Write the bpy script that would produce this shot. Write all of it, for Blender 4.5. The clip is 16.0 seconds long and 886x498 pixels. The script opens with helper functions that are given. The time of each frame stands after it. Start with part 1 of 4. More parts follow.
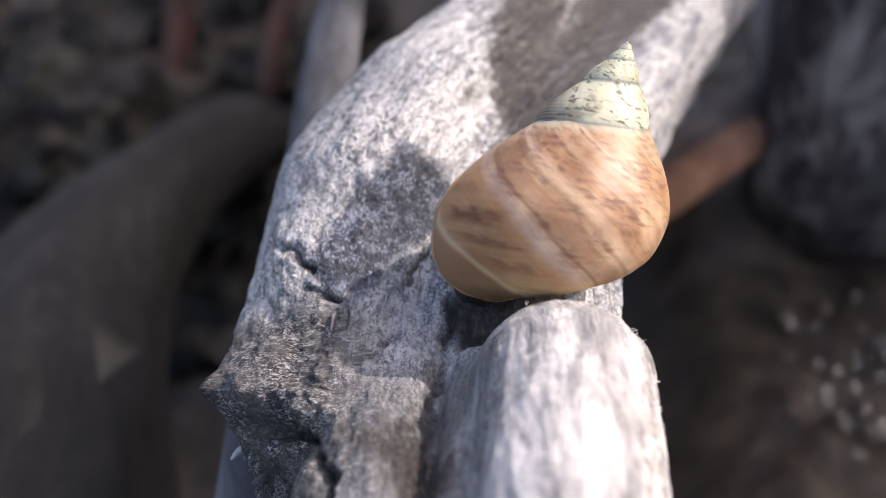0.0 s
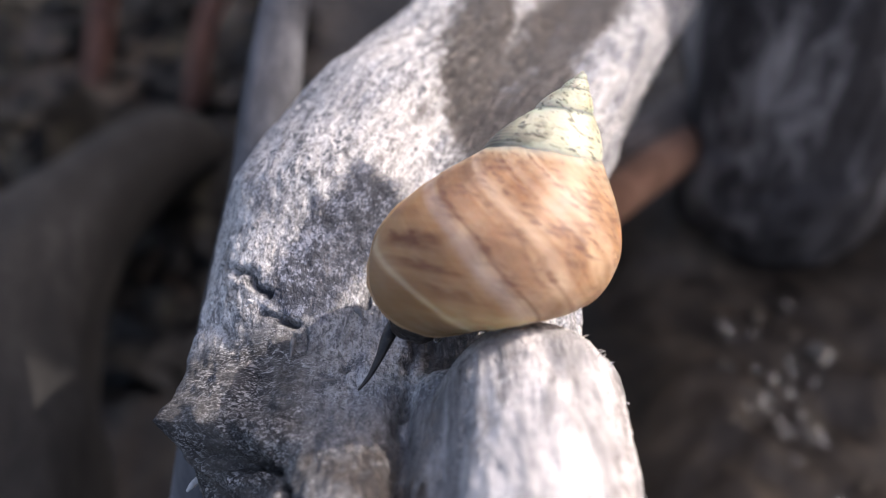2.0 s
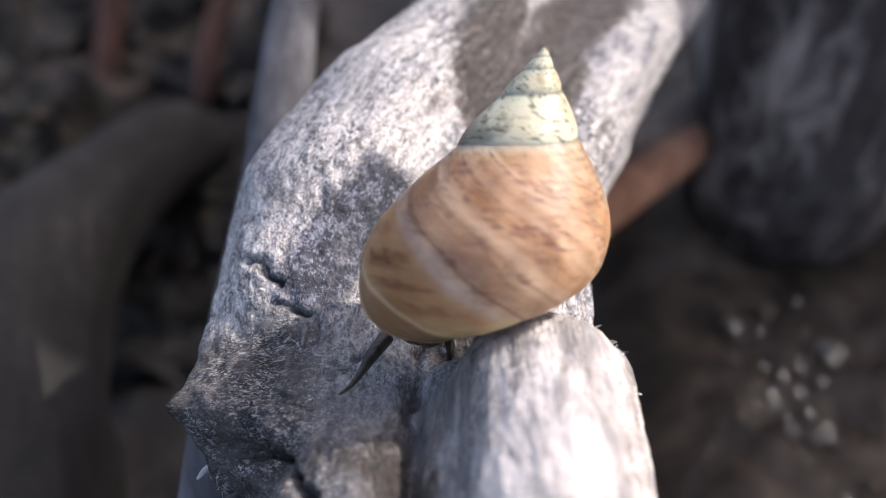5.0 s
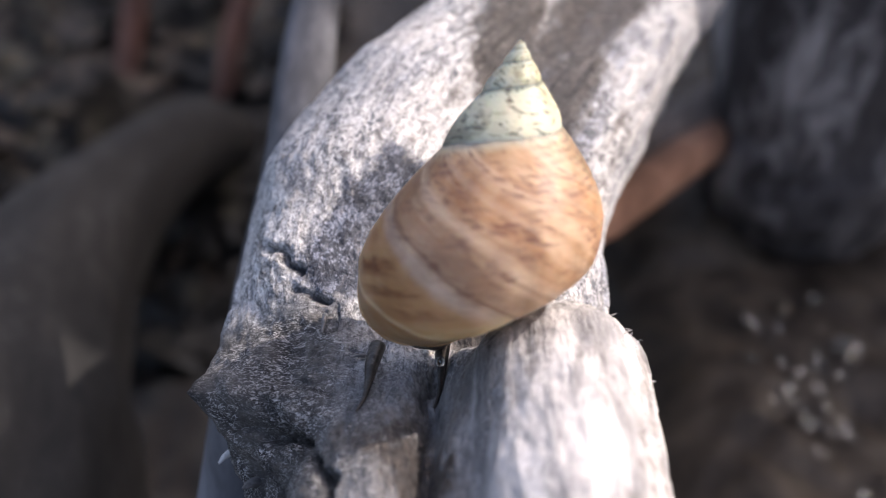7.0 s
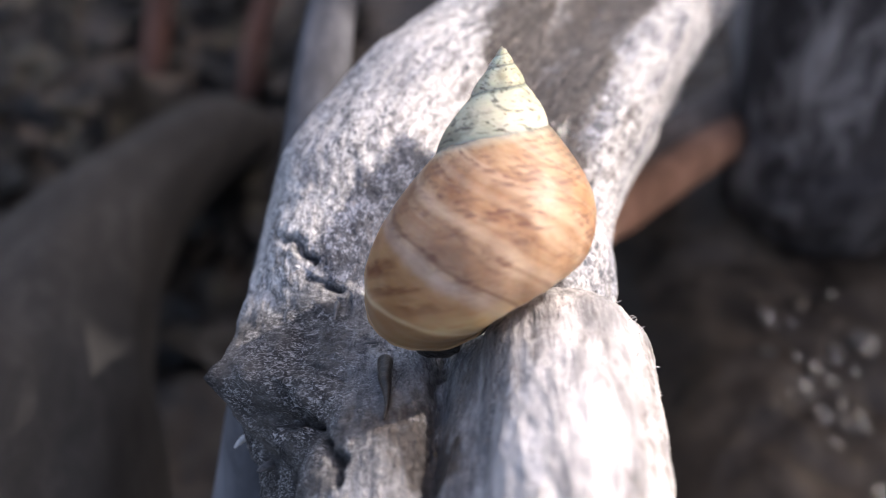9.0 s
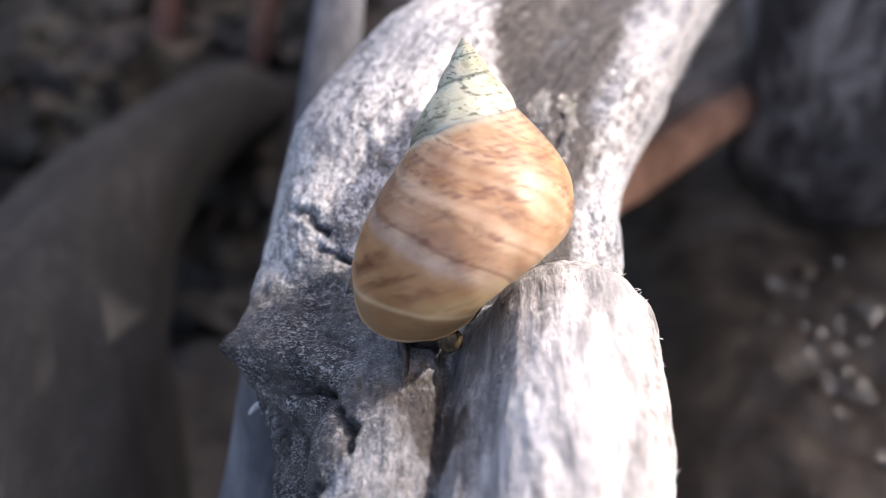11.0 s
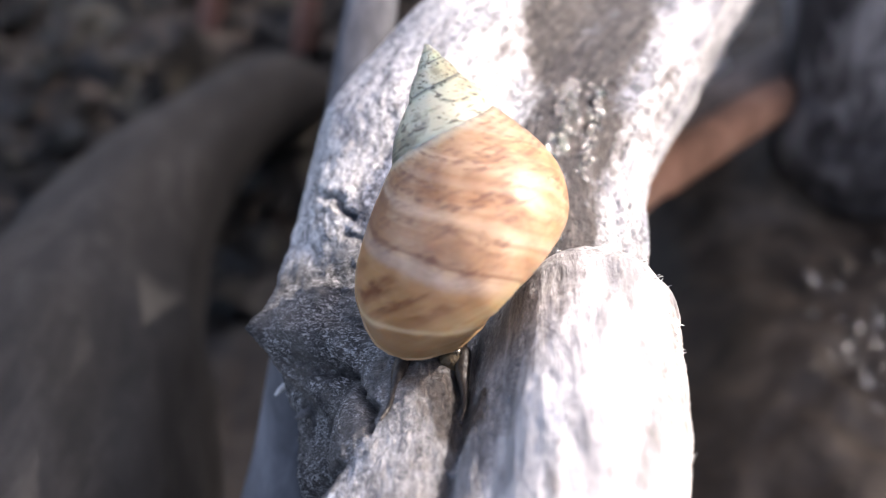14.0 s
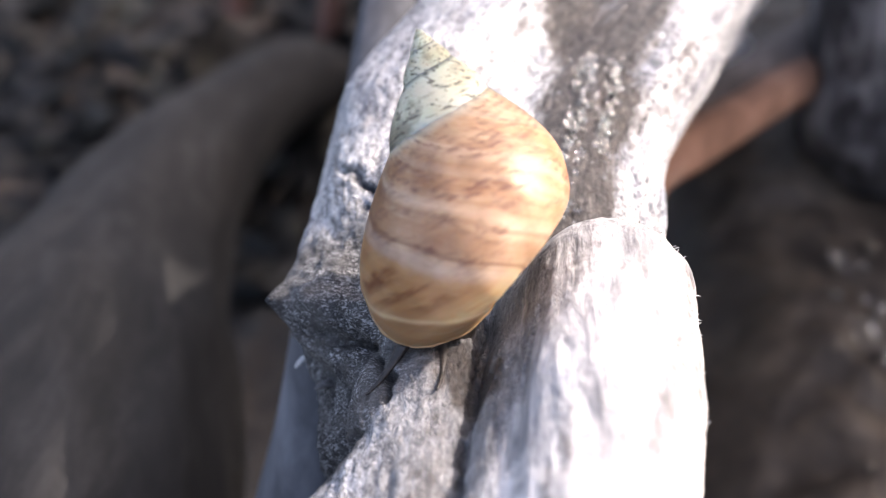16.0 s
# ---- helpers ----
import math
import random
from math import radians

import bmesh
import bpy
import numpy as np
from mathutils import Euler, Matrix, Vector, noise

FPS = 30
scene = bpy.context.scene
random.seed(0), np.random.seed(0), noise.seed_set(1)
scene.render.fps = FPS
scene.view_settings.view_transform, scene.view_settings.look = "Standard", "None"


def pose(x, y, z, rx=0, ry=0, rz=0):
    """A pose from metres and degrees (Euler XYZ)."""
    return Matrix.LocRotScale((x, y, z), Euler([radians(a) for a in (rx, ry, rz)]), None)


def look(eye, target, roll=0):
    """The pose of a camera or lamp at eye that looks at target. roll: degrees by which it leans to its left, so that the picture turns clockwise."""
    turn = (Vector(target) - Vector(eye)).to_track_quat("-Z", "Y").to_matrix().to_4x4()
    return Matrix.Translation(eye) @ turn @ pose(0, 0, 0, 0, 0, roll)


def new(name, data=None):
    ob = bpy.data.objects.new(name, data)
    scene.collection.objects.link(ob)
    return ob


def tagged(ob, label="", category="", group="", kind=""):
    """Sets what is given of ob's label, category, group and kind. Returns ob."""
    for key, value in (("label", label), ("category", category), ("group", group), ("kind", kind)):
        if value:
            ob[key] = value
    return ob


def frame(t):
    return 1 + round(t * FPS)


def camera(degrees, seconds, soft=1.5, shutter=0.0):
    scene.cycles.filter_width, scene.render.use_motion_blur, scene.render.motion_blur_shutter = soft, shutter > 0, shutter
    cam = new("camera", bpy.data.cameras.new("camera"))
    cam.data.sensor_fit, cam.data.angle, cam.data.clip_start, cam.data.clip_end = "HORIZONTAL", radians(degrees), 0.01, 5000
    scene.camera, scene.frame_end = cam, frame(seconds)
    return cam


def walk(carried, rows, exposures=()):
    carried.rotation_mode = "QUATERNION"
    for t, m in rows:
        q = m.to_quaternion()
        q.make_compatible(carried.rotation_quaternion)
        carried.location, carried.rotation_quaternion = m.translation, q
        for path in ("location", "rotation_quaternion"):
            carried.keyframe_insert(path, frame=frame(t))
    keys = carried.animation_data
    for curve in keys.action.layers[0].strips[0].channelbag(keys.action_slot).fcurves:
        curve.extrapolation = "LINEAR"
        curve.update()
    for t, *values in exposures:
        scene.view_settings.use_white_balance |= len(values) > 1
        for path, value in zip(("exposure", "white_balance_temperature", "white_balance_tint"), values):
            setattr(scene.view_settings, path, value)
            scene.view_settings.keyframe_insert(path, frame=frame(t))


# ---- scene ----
CM = 0.01
cam = camera(42.0, 16.0, soft=0.9)
cam.data.dof.use_dof = True
cam.data.dof.focus_distance = 10.1 * CM
cam.data.dof.aperture_fstop = 18.0
cam.data.dof.aperture_blades = 0

# seconds, eye and target in centimetres, roll
PATH = [
    (0, (0.000, -7.500, 18.000), (-0.000, -0.429, 10.928), 0.00),
    (0.5, (-0.206, -7.367, 17.939), (0.092, -0.341, 10.830), 1.65),
    (1, (-0.241, -7.253, 17.967), (0.303, -0.220, 10.879), 2.16),
    (1.5, (-0.374, -7.229, 17.942), (0.375, -0.134, 10.935), 3.34),
    (2, (-0.390, -7.262, 17.974), (0.334, -0.181, 10.950), 3.29),
    (2.5, (-0.393, -7.261, 17.977), (0.330, -0.187, 10.946), 3.40),
    (3, (-0.398, -7.297, 17.965), (0.295, -0.229, 10.925), 3.21),
    (3.5, (-0.386, -7.311, 17.934), (0.300, -0.237, 10.898), 3.33),
    (4, (-0.410, -7.312, 17.914), (0.272, -0.239, 10.877), 3.42),
    (6.5, (-0.451, -7.406, 17.938), (0.130, -0.311, 10.915), 3.14),
    (7, (-0.451, -7.495, 17.972), (0.060, -0.416, 10.928), 2.83),
    (7.5, (-0.382, -7.572, 18.031), (0.057, -0.459, 11.016), 2.42),
    (8, (-0.384, -7.660, 18.035), (-0.016, -0.562, 11.000), 2.17),
    (8.5, (-0.325, -7.686, 18.063), (-0.018, -0.585, 11.028), 1.67),
    (9, (-0.303, -7.742, 18.068), (-0.026, -0.649, 11.024), 1.48),
    (9.2, (-0.318, -7.821, 18.068), (-0.059, -0.796, 10.956), 1.46),
    (11.5, (-0.276, -7.840, 18.310), (-0.114, -0.971, 11.044), 1.07),
    (12, (-0.265, -7.842, 18.274), (-0.120, -0.954, 11.025), 1.03),
    (12.5, (-0.261, -7.835, 18.226), (-0.100, -0.976, 10.952), 1.25),
    (13, (-0.194, -7.877, 18.295), (-0.170, -1.034, 11.003), 0.41),
    (13.5, (-0.095, -7.963, 18.300), (-0.292, -1.120, 11.011), -0.61),
    (14, (-0.080, -7.955, 18.283), (-0.306, -1.125, 10.982), -0.68),
    (14.5, (-0.047, -7.970, 18.239), (-0.342, -1.184, 10.899), -0.99),
    (15, (-0.037, -8.052, 18.189), (-0.390, -1.292, 10.828), -1.24),
    (15.5, (0.015, -8.086, 18.196), (-0.380, -1.317, 10.845), -1.67),
    (16, (0.015, -8.128, 18.243), (-0.446, -1.375, 10.882), -2.18),
]
EXPOSURE = [(0, 1.06, 6480, 18), (9, 1.22, 6480, 18), (12, 1.50, 6480, 18), (16, 1.70, 6480, 18)]
walk(cam, [(t, look([c * CM for c in eye], [c * CM for c in target], roll)) for t, eye, target, roll in PATH], EXPOSURE)

# ---- light ----
SUN_DIR = Vector((0.68, 0.30, 0.67)).normalized()
world = bpy.data.worlds.new("sky")
scene.world = world
world.use_nodes = True
wn = world.node_tree.nodes
sky = wn.new("ShaderNodeTexSky")
sky.sky_type = "NISHITA"
sky.sun_disc = False
sky.dust_density = 5.0
sky.ozone_density = 0.2
sky.sun_elevation = math.asin(SUN_DIR.z)
sky.sun_rotation = math.atan2(SUN_DIR.x, SUN_DIR.y)
world.node_tree.links.new(sky.outputs[0], wn["Background"].inputs[0])
wn["Background"].inputs[1].default_value = 0.15
sun_data = bpy.data.lights.new("sun", "SUN")
sun_data.energy = 2.4
sun_data.angle = radians(0.6)
sun_data.color = (1.0, 0.95, 0.87)
sun = new("sun", sun_data)
sun.matrix_world = look(SUN_DIR, (0, 0, 0))


# ---- noise for shaping, in centimetres ----
def lattice(ix, iy, iz, seed):
    h = ix * np.uint32(374761393) + iy * np.uint32(668265263) + iz * np.uint32(2246822519) + np.uint32(seed * 7919 + 101)
    h = (h ^ (h >> np.uint32(13))) * np.uint32(1274126177)
    return ((h ^ (h >> np.uint32(16))) & np.uint32(0xFFFF)).astype(np.float32) * np.float32(1 / 32767.5) - np.float32(1)


def value_noise(p, seed=0):
    """Smooth noise from -1 to 1 at points p (n, 3)."""
    p = p.astype(np.float32)
    base = np.floor(p)
    f = p - base
    f = f * f * f * (f * (f * 6 - 15) + 10)
    i = base.astype(np.int32).astype(np.uint32)
    out = 0.0
    for dx in (0, 1):
        for dy in (0, 1):
            for dz in (0, 1):
                w = (f[:, 0] if dx else 1 - f[:, 0]) * (f[:, 1] if dy else 1 - f[:, 1]) * (f[:, 2] if dz else 1 - f[:, 2])
                out = out + w * lattice(i[:, 0] + np.uint32(dx), i[:, 1] + np.uint32(dy), i[:, 2] + np.uint32(dz), seed)
    return out


def fbm(p, octaves=3, seed=0):
    out, amp = 0.0, 1.0
    for o in range(octaves):
        out = out + amp * value_noise(p * (2.03 ** o) + 17.3 * o, seed + o)
        amp *= 0.5
    return out / 1.75


def smooth(x, lo, hi):
    s = np.clip((x - lo) / (hi - lo), 0, 1)
    return s * s * (3 - 2 * s)


def chain(p, pts):
    """Signed distance to a string of tapered round segments; pts: (x, y, z, r)."""
    best = None
    for a, b in zip(pts[:-1], pts[1:]):
        a3, b3 = np.array(a[:3]), np.array(b[:3])
        d = b3 - a3
        t = np.clip(((p - a3) @ d) / (d @ d), 0, 1)
        dist = np.linalg.norm(p - a3 - t[:, None] * d, axis=1) - (a[3] + t * (b[3] - a[3]))
        best = dist if best is None else np.minimum(best, dist)
    return best


def near_line(p, pts):
    """Distance to a polyline."""
    return chain(p, [(*q, 0.0) for q in pts])


def smin(a, b, k):
    h = np.clip(0.5 + 0.5 * (b - a) / k, 0, 1)
    return b + (a - b) * h - k * h * (1 - h)


# ---- materials ----
def material(name):
    m = bpy.data.materials.new(name)
    m.use_nodes = True
    nt = m.node_tree
    return m, nt, nt.nodes["Principled BSDF"]


def node(nt, kind, **values):
    n = nt.nodes.new(kind)
    for key, v in values.items():
        n.inputs[key.replace("_", " ")].default_value = v
    return n


def coords(nt, scale):
    """Object coordinates, in centimetres times scale."""
    tc = nt.nodes.new("ShaderNodeTexCoord")
    mp = nt.nodes.new("ShaderNodeMapping")
    mp.inputs["Scale"].default_value = [100 * s for s in scale]
    nt.links.new(tc.outputs["Object"], mp.inputs["Vector"])
    return mp.outputs["Vector"]


def noise_tex(nt, vec, scale, detail=4.0, rough=0.55, distortion=0.0):
    n = node(nt, "ShaderNodeTexNoise", Scale=scale, Detail=detail, Roughness=rough, Distortion=distortion)
    nt.links.new(vec, n.inputs["Vector"])
    return n.outputs[0]


def ramp(nt, fac, stops):
    r = nt.nodes.new("ShaderNodeValToRGB")
    el = r.color_ramp.elements
    el[0].position, el[0].color = stops[0][0], (*stops[0][1], 1)
    el[1].position, el[1].color = stops[-1][0], (*stops[-1][1], 1)
    for pos, col in stops[1:-1]:
        el.new(pos).color = (*col, 1)
    nt.links.new(fac, r.inputs[0])
    return r.outputs[0]


def mix(nt, fac, a, b, mode="MIX"):
    m = nt.nodes.new("ShaderNodeMix")
    m.data_type = "RGBA"
    m.blend_type = mode
    for sock, v in ((m.inputs[0], fac), (m.inputs[6], a), (m.inputs[7], b)):
        if isinstance(v, (int, float)):
            sock.default_value = v
        elif isinstance(v, tuple):
            sock.default_value = (*v, 1)
        else:
            nt.links.new(v, sock)
    return m.outputs[2]


def calc(nt, op, a, b=0.0):
    m = nt.nodes.new("ShaderNodeMath")
    m.operation = op
    m.use_clamp = op in ("MULTIPLY_ADD",)
    for sock, v in zip(m.inputs, (a, b)):
        if isinstance(v, (int, float)):
            sock.default_value = v
        else:
            nt.links.new(v, sock)
    return m.outputs[0]


def attribute(nt, name):
    a = nt.nodes.new("ShaderNodeAttribute")
    a.attribute_name = name
    return a


def bump(nt, bsdf, height, distance, strength=1.0, under=None):
    b = node(nt, "ShaderNodeBump", Strength=strength, Distance=distance)
    nt.links.new(height, b.inputs["Height"])
    if under:
        nt.links.new(under, b.inputs["Normal"])
    nt.links.new(b.outputs[0], bsdf.inputs["Normal"])
    return b.outputs[0]


def wood_material():
    """Weathered grey driftwood: fibres along the limb, bleached crests, brown wet stain, blue-grey mould."""
    m, nt, bsdf = material("weathered_driftwood")
    grain = attribute(nt, "grain").outputs["Vector"]

    def along(k):
        mp = nt.nodes.new("ShaderNodeMapping")
        mp.inputs["Scale"].default_value = (1, k, 1)
        nt.links.new(grain, mp.inputs["Vector"])
        return mp.outputs[0]

    fibre = noise_tex(nt, along(0.06), 26.0, 5, 0.62, 0.6)
    strand = noise_tex(nt, along(0.12), 6.0, 5, 0.6, 0.7)
    dab = noise_tex(nt, along(0.22), 13.0, 4, 0.6, 0.8)
    crust = noise_tex(nt, along(0.62), 13.0, 4, 0.6, 1.4)
    blotch = noise_tex(nt, along(0.42), 1.7, 5, 0.6, 0.7)
    mottle = noise_tex(nt, along(1.0), 8.0, 5, 0.6, 0.4)
    grit = noise_tex(nt, along(0.6), 44.0, 3, 0.65, 0.3)
    pale = attribute(nt, "pale").outputs["Fac"]
    tone = calc(nt, "ADD", mix(nt, 0.45, blotch, strand), calc(nt, "MULTIPLY", pale, 0.045))
    col = ramp(nt, tone, [(0.39, (0.12, 0.118, 0.125)), (0.455, (0.255, 0.25, 0.255)), (0.515, (0.47, 0.45, 0.425)), (0.60, (0.69, 0.665, 0.63))])
    col = mix(nt, ramp(nt, fibre, [(0.36, (0.75, 0.75, 0.75)), (0.48, (0, 0, 0))]), col, (0.13, 0.13, 0.137))
    col = mix(nt, ramp(nt, strand, [(0.57, (0, 0, 0)), (0.68, (0.5, 0.5, 0.5))]), col, (0.50, 0.42, 0.35))
    light = ramp(nt, tone, [(0.42, (0.36, 0.37, 0.41)), (0.54, (0.72, 0.706, 0.685))])
    col = mix(nt, ramp(nt, dab, [(0.52, (0, 0, 0)), (0.62, (0.65, 0.65, 0.65))]), col, light)
    col = mix(nt, ramp(nt, dab, [(0.32, (0.7, 0.7, 0.7)), (0.41, (0, 0, 0))]), col, (0.10, 0.098, 0.102))
    # crusty patches of pale flecks between dark pits
    flaky = ramp(nt, noise_tex(nt, along(0.6), 1.3, 3, 0.55, 0.4), [(0.40, (0.35, 0.35, 0.35)), (0.56, (1, 1, 1))])
    col = mix(nt, calc(nt, "MULTIPLY", flaky, ramp(nt, crust, [(0.39, (0.95, 0.95, 0.95)), (0.47, (0, 0, 0))])), col, (0.075, 0.085, 0.095))
    col = mix(nt, calc(nt, "MULTIPLY", flaky, ramp(nt, crust, [(0.53, (0, 0, 0)), (0.58, (0.9, 0.9, 0.9))])), col, light)
    col = mix(nt, ramp(nt, grit, [(0.37, (0.65, 0.65, 0.65)), (0.45, (0, 0, 0))]), col, (0.10, 0.098, 0.10))
    col = mix(nt, ramp(nt, grit, [(0.55, (0, 0, 0)), (0.64, (0.7, 0.7, 0.7))]), col, (0.72, 0.71, 0.70))
    # smooth bleached end of the lump
    bleach = attribute(nt, "bleach").outputs["Fac"]
    soft = noise_tex(nt, along(0.30), 3.4, 5, 0.6, 0.5)
    bone = ramp(nt, mix(nt, 0.12, soft, dab), [(0.37, (0.20, 0.194, 0.192)), (0.46, (0.35, 0.335, 0.325)), (0.54, (0.51, 0.485, 0.462)), (0.64, (0.68, 0.65, 0.625))])
    col = mix(nt, calc(nt, "MULTIPLY", bleach, 0.95), col, bone)
    # grey band beside the bleached end, with the shade on the wood painted in
    grey_shade = attribute(nt, "grey_shade").outputs["Fac"]
    col = mix(nt, calc(nt, "MULTIPLY", grey_shade, 0.85), col, ramp(nt, mix(nt, 0.3, soft, dab), [(0.38, (0.07, 0.067, 0.067)), (0.52, (0.155, 0.15, 0.15)), (0.64, (0.34, 0.33, 0.325))]))
    # matted dark fibres with pale curled strands on the knob
    knob = attribute(nt, "char").outputs["Fac"]
    mat_c = nt.nodes.new("ShaderNodeMapping")
    mat_c.inputs["Scale"].default_value = (0.65, 1.4, 1.1)
    nt.links.new(grain, mat_c.inputs["Vector"])
    matted = noise_tex(nt, mat_c.outputs[0], 27.0, 4, 0.68, 1.3)
    worm = ramp(nt, matted, [(0.48, (0, 0, 0)), (0.55, (0.4, 0.4, 0.4)), (0.62, (1, 1, 1))])
    patchy = ramp(nt, noise_tex(nt, along(1.0), 3.2, 4, 0.6, 0.5), [(0.40, (0.22, 0.22, 0.22)), (0.58, (1, 1, 1))])
    ground = ramp(nt, blotch, [(0.40, (0.032, 0.030, 0.029)), (0.62, (0.14, 0.13, 0.12))])
    dark = mix(nt, calc(nt, "MULTIPLY", worm, patchy), ground, (0.62, 0.605, 0.59))
    col = mix(nt, calc(nt, "MULTIPLY", knob, 0.95), col, dark)
    # blue-grey mould stain in the hollow
    mould = attribute(nt, "mould").outputs["Fac"]
    edge = ramp(nt, calc(nt, "ADD", mould, calc(nt, "MULTIPLY", calc(nt, "SUBTRACT", mix(nt, 0.35, blotch, mottle), 0.5), 2.4)), [(0.34, (0, 0, 0)), (0.66, (0.95, 0.95, 0.95))])
    blue = ramp(nt, mix(nt, 0.5, mottle, blotch), [(0.42, (0.022, 0.025, 0.036)), (0.53, (0.052, 0.058, 0.076)), (0.62, (0.13, 0.142, 0.18))])
    blue = mix(nt, ramp(nt, mix(nt, 0.5, grit, mottle), [(0.51, (0, 0, 0)), (0.58, (0.8, 0.8, 0.8))]), blue, (0.27, 0.29, 0.35))
    col = mix(nt, edge, col, blue)
    # brown damp stain along the valley, and painted shade in the hollow under the shell
    damp_shade = attribute(nt, "damp_shade").outputs["Fac"]
    wet = ramp(nt, calc(nt, "ADD", damp_shade, calc(nt, "MULTIPLY", calc(nt, "SUBTRACT", mix(nt, 0.35, mix(nt, 0.4, blotch, strand), mottle), 0.5), 4.2)), [(0.08, (0, 0, 0)), (0.62, (0.97, 0.97, 0.97))])
    brown = ramp(nt, mix(nt, 0.5, fibre, mottle), [(0.38, (0.018, 0.014, 0.012)), (0.52, (0.05, 0.04, 0.034)), (0.64, (0.15, 0.128, 0.112))])
    col = mix(nt, wet, col, brown)
    # shade inside the cracks, painted into the colour
    crack_shade = attribute(nt, "crack_shade").outputs["Fac"]
    col = mix(nt, calc(nt, "MULTIPLY", crack_shade, 0.9), col, (0.03, 0.026, 0.024))
    nt.links.new(col, bsdf.inputs["Base Color"])
    rough = ramp(nt, wet, [(0.0, (0.78, 0.78, 0.78)), (1.0, (0.36, 0.36, 0.36))])
    nt.links.new(rough, bsdf.inputs["Roughness"])
    bsdf.inputs["Specular IOR Level"].default_value = 0.35
    h1 = bump(nt, bsdf, fibre, 0.00022, 0.8)
    h2 = bump(nt, bsdf, strand, 0.0004, 0.6, h1)
    h3 = bump(nt, bsdf, grit, 0.00012, 0.8, h2)
    bump(nt, bsdf, mix(nt, bleach, mix(nt, knob, crust, matted), soft), 0.0005, 1.0, h3)
    return m


def plain_material(name, stops, scale=6.0, stretch=(1, 1, 1), rough=0.8, bumpy=0.0004, spec=0.3):
    m, nt, bsdf = material(name)
    n = noise_tex(nt, coords(nt, stretch), scale, 5, 0.62, 0.3)
    big = noise_tex(nt, coords(nt, stretch), scale * 0.22, 3, 0.5)
    c = ramp(nt, calc(nt, "ADD", calc(nt, "MULTIPLY", n, 0.6), calc(nt, "MULTIPLY", big, 0.4)), stops)
    nt.links.new(c, bsdf.inputs["Base Color"])
    bsdf.inputs["Roughness"].default_value = rough
    bsdf.inputs["Specular IOR Level"].default_value = spec
    bump(nt, bsdf, n, bumpy)
    return m


def shell_material():
    """Glossy tan body whorl with rows of rust dashes, greenish spire with dark mottling, growth lines across the whorl."""
    m, nt, bsdf = material("snail_shell")
    uv = nt.nodes.new("ShaderNodeUVMap")
    uv.uv_map = "whorl"
    sep = nt.nodes.new("ShaderNodeSeparateXYZ")
    nt.links.new(uv.outputs[0], sep.inputs[0])
    age, across = sep.outputs[0], sep.outputs[1]

    def whorl(su, sv):
        mp = nt.nodes.new("ShaderNodeMapping")
        mp.inputs["Scale"].default_value = (su, sv, 1)
        nt.links.new(uv.outputs[0], mp.inputs["Vector"])
        return mp.outputs[0]

    def band(points):
        """A grey level over the age in turns, from -0.2 to 1.8."""
        return ramp(nt, calc(nt, "MULTIPLY", calc(nt, "ADD", age, 0.2), 0.5), [((a + 0.2) / 2, (v, v, v)) for a, v in points])

    cloud = noise_tex(nt, coords(nt, (1, 1, 1)), 1.8, 4, 0.55, 0.4)
    body = ramp(nt, cloud, [(0.36, (0.22, 0.115, 0.058)), (0.49, (0.37, 0.23, 0.13)), (0.63, (0.50, 0.345, 0.215))])
    # growth lines, bowed back at both ends of the whorl
    bow = calc(nt, "SUBTRACT", across, 0.57)
    grown = calc(nt, "ADD", age, calc(nt, "MULTIPLY", calc(nt, "MULTIPLY", bow, bow), 0.25))
    wavy = calc(nt, "ADD", grown, calc(nt, "MULTIPLY", calc(nt, "SUBTRACT", cloud, 0.5), 0.02))

    def streak(points, wander=True):
        """A grey level over the bowed age, from -0.2 to 0.8."""
        return ramp(nt, calc(nt, "ADD", wavy if wander else grown, 0.2), [(a + 0.2, (v, v, v)) for a, v in points])

    both = nt.nodes.new("ShaderNodeCombineXYZ")
    nt.links.new(grown, both.inputs[0])
    nt.links.new(across, both.inputs[1])

    def bowed(su, sv):
        mp = nt.nodes.new("ShaderNodeMapping")
        mp.inputs["Scale"].default_value = (su, sv, 1)
        nt.links.new(both.outputs[0], mp.inputs["Vector"])
        return mp.outputs[0]

    lines = noise_tex(nt, bowed(70.0, 1.1), 1.0, 4, 0.6, 0.1)
    wide = noise_tex(nt, bowed(21.0, 0.7), 1.0, 3, 0.55, 0.2)
    body = mix(nt, ramp(nt, wide, [(0.40, (0.32, 0.32, 0.32)), (0.52, (0, 0, 0))]), body, (0.36, 0.18, 0.075))
    body = mix(nt, ramp(nt, wide, [(0.52, (0, 0, 0)), (0.64, (0.28, 0.28, 0.28))]), body, (0.60, 0.44, 0.31))
    body = mix(nt, ramp(nt, lines, [(0.34, (0.25, 0.25, 0.25)), (0.47, (0, 0, 0))]), body, (0.24, 0.105, 0.05))
    body = mix(nt, ramp(nt, lines, [(0.55, (0, 0, 0)), (0.68, (0.20, 0.20, 0.20))]), body, (0.64, 0.48, 0.33))
    # rust spots in spiral rows, gathered in clusters
    cord = calc(nt, "SINE", calc(nt, "MULTIPLY", calc(nt, "ADD", across, calc(nt, "MULTIPLY", calc(nt, "SUBTRACT", cloud, 0.5), 0.03)), 2 * math.pi * 26))
    cordmask = ramp(nt, calc(nt, "ADD", calc(nt, "MULTIPLY", cord, 0.5), 0.5), [(0.15, (0.55, 0.55, 0.55)), (0.70, (1, 1, 1))])
    dash = noise_tex(nt, bowed(44.0, 20.0), 1.0, 2, 0.55, 0.3)
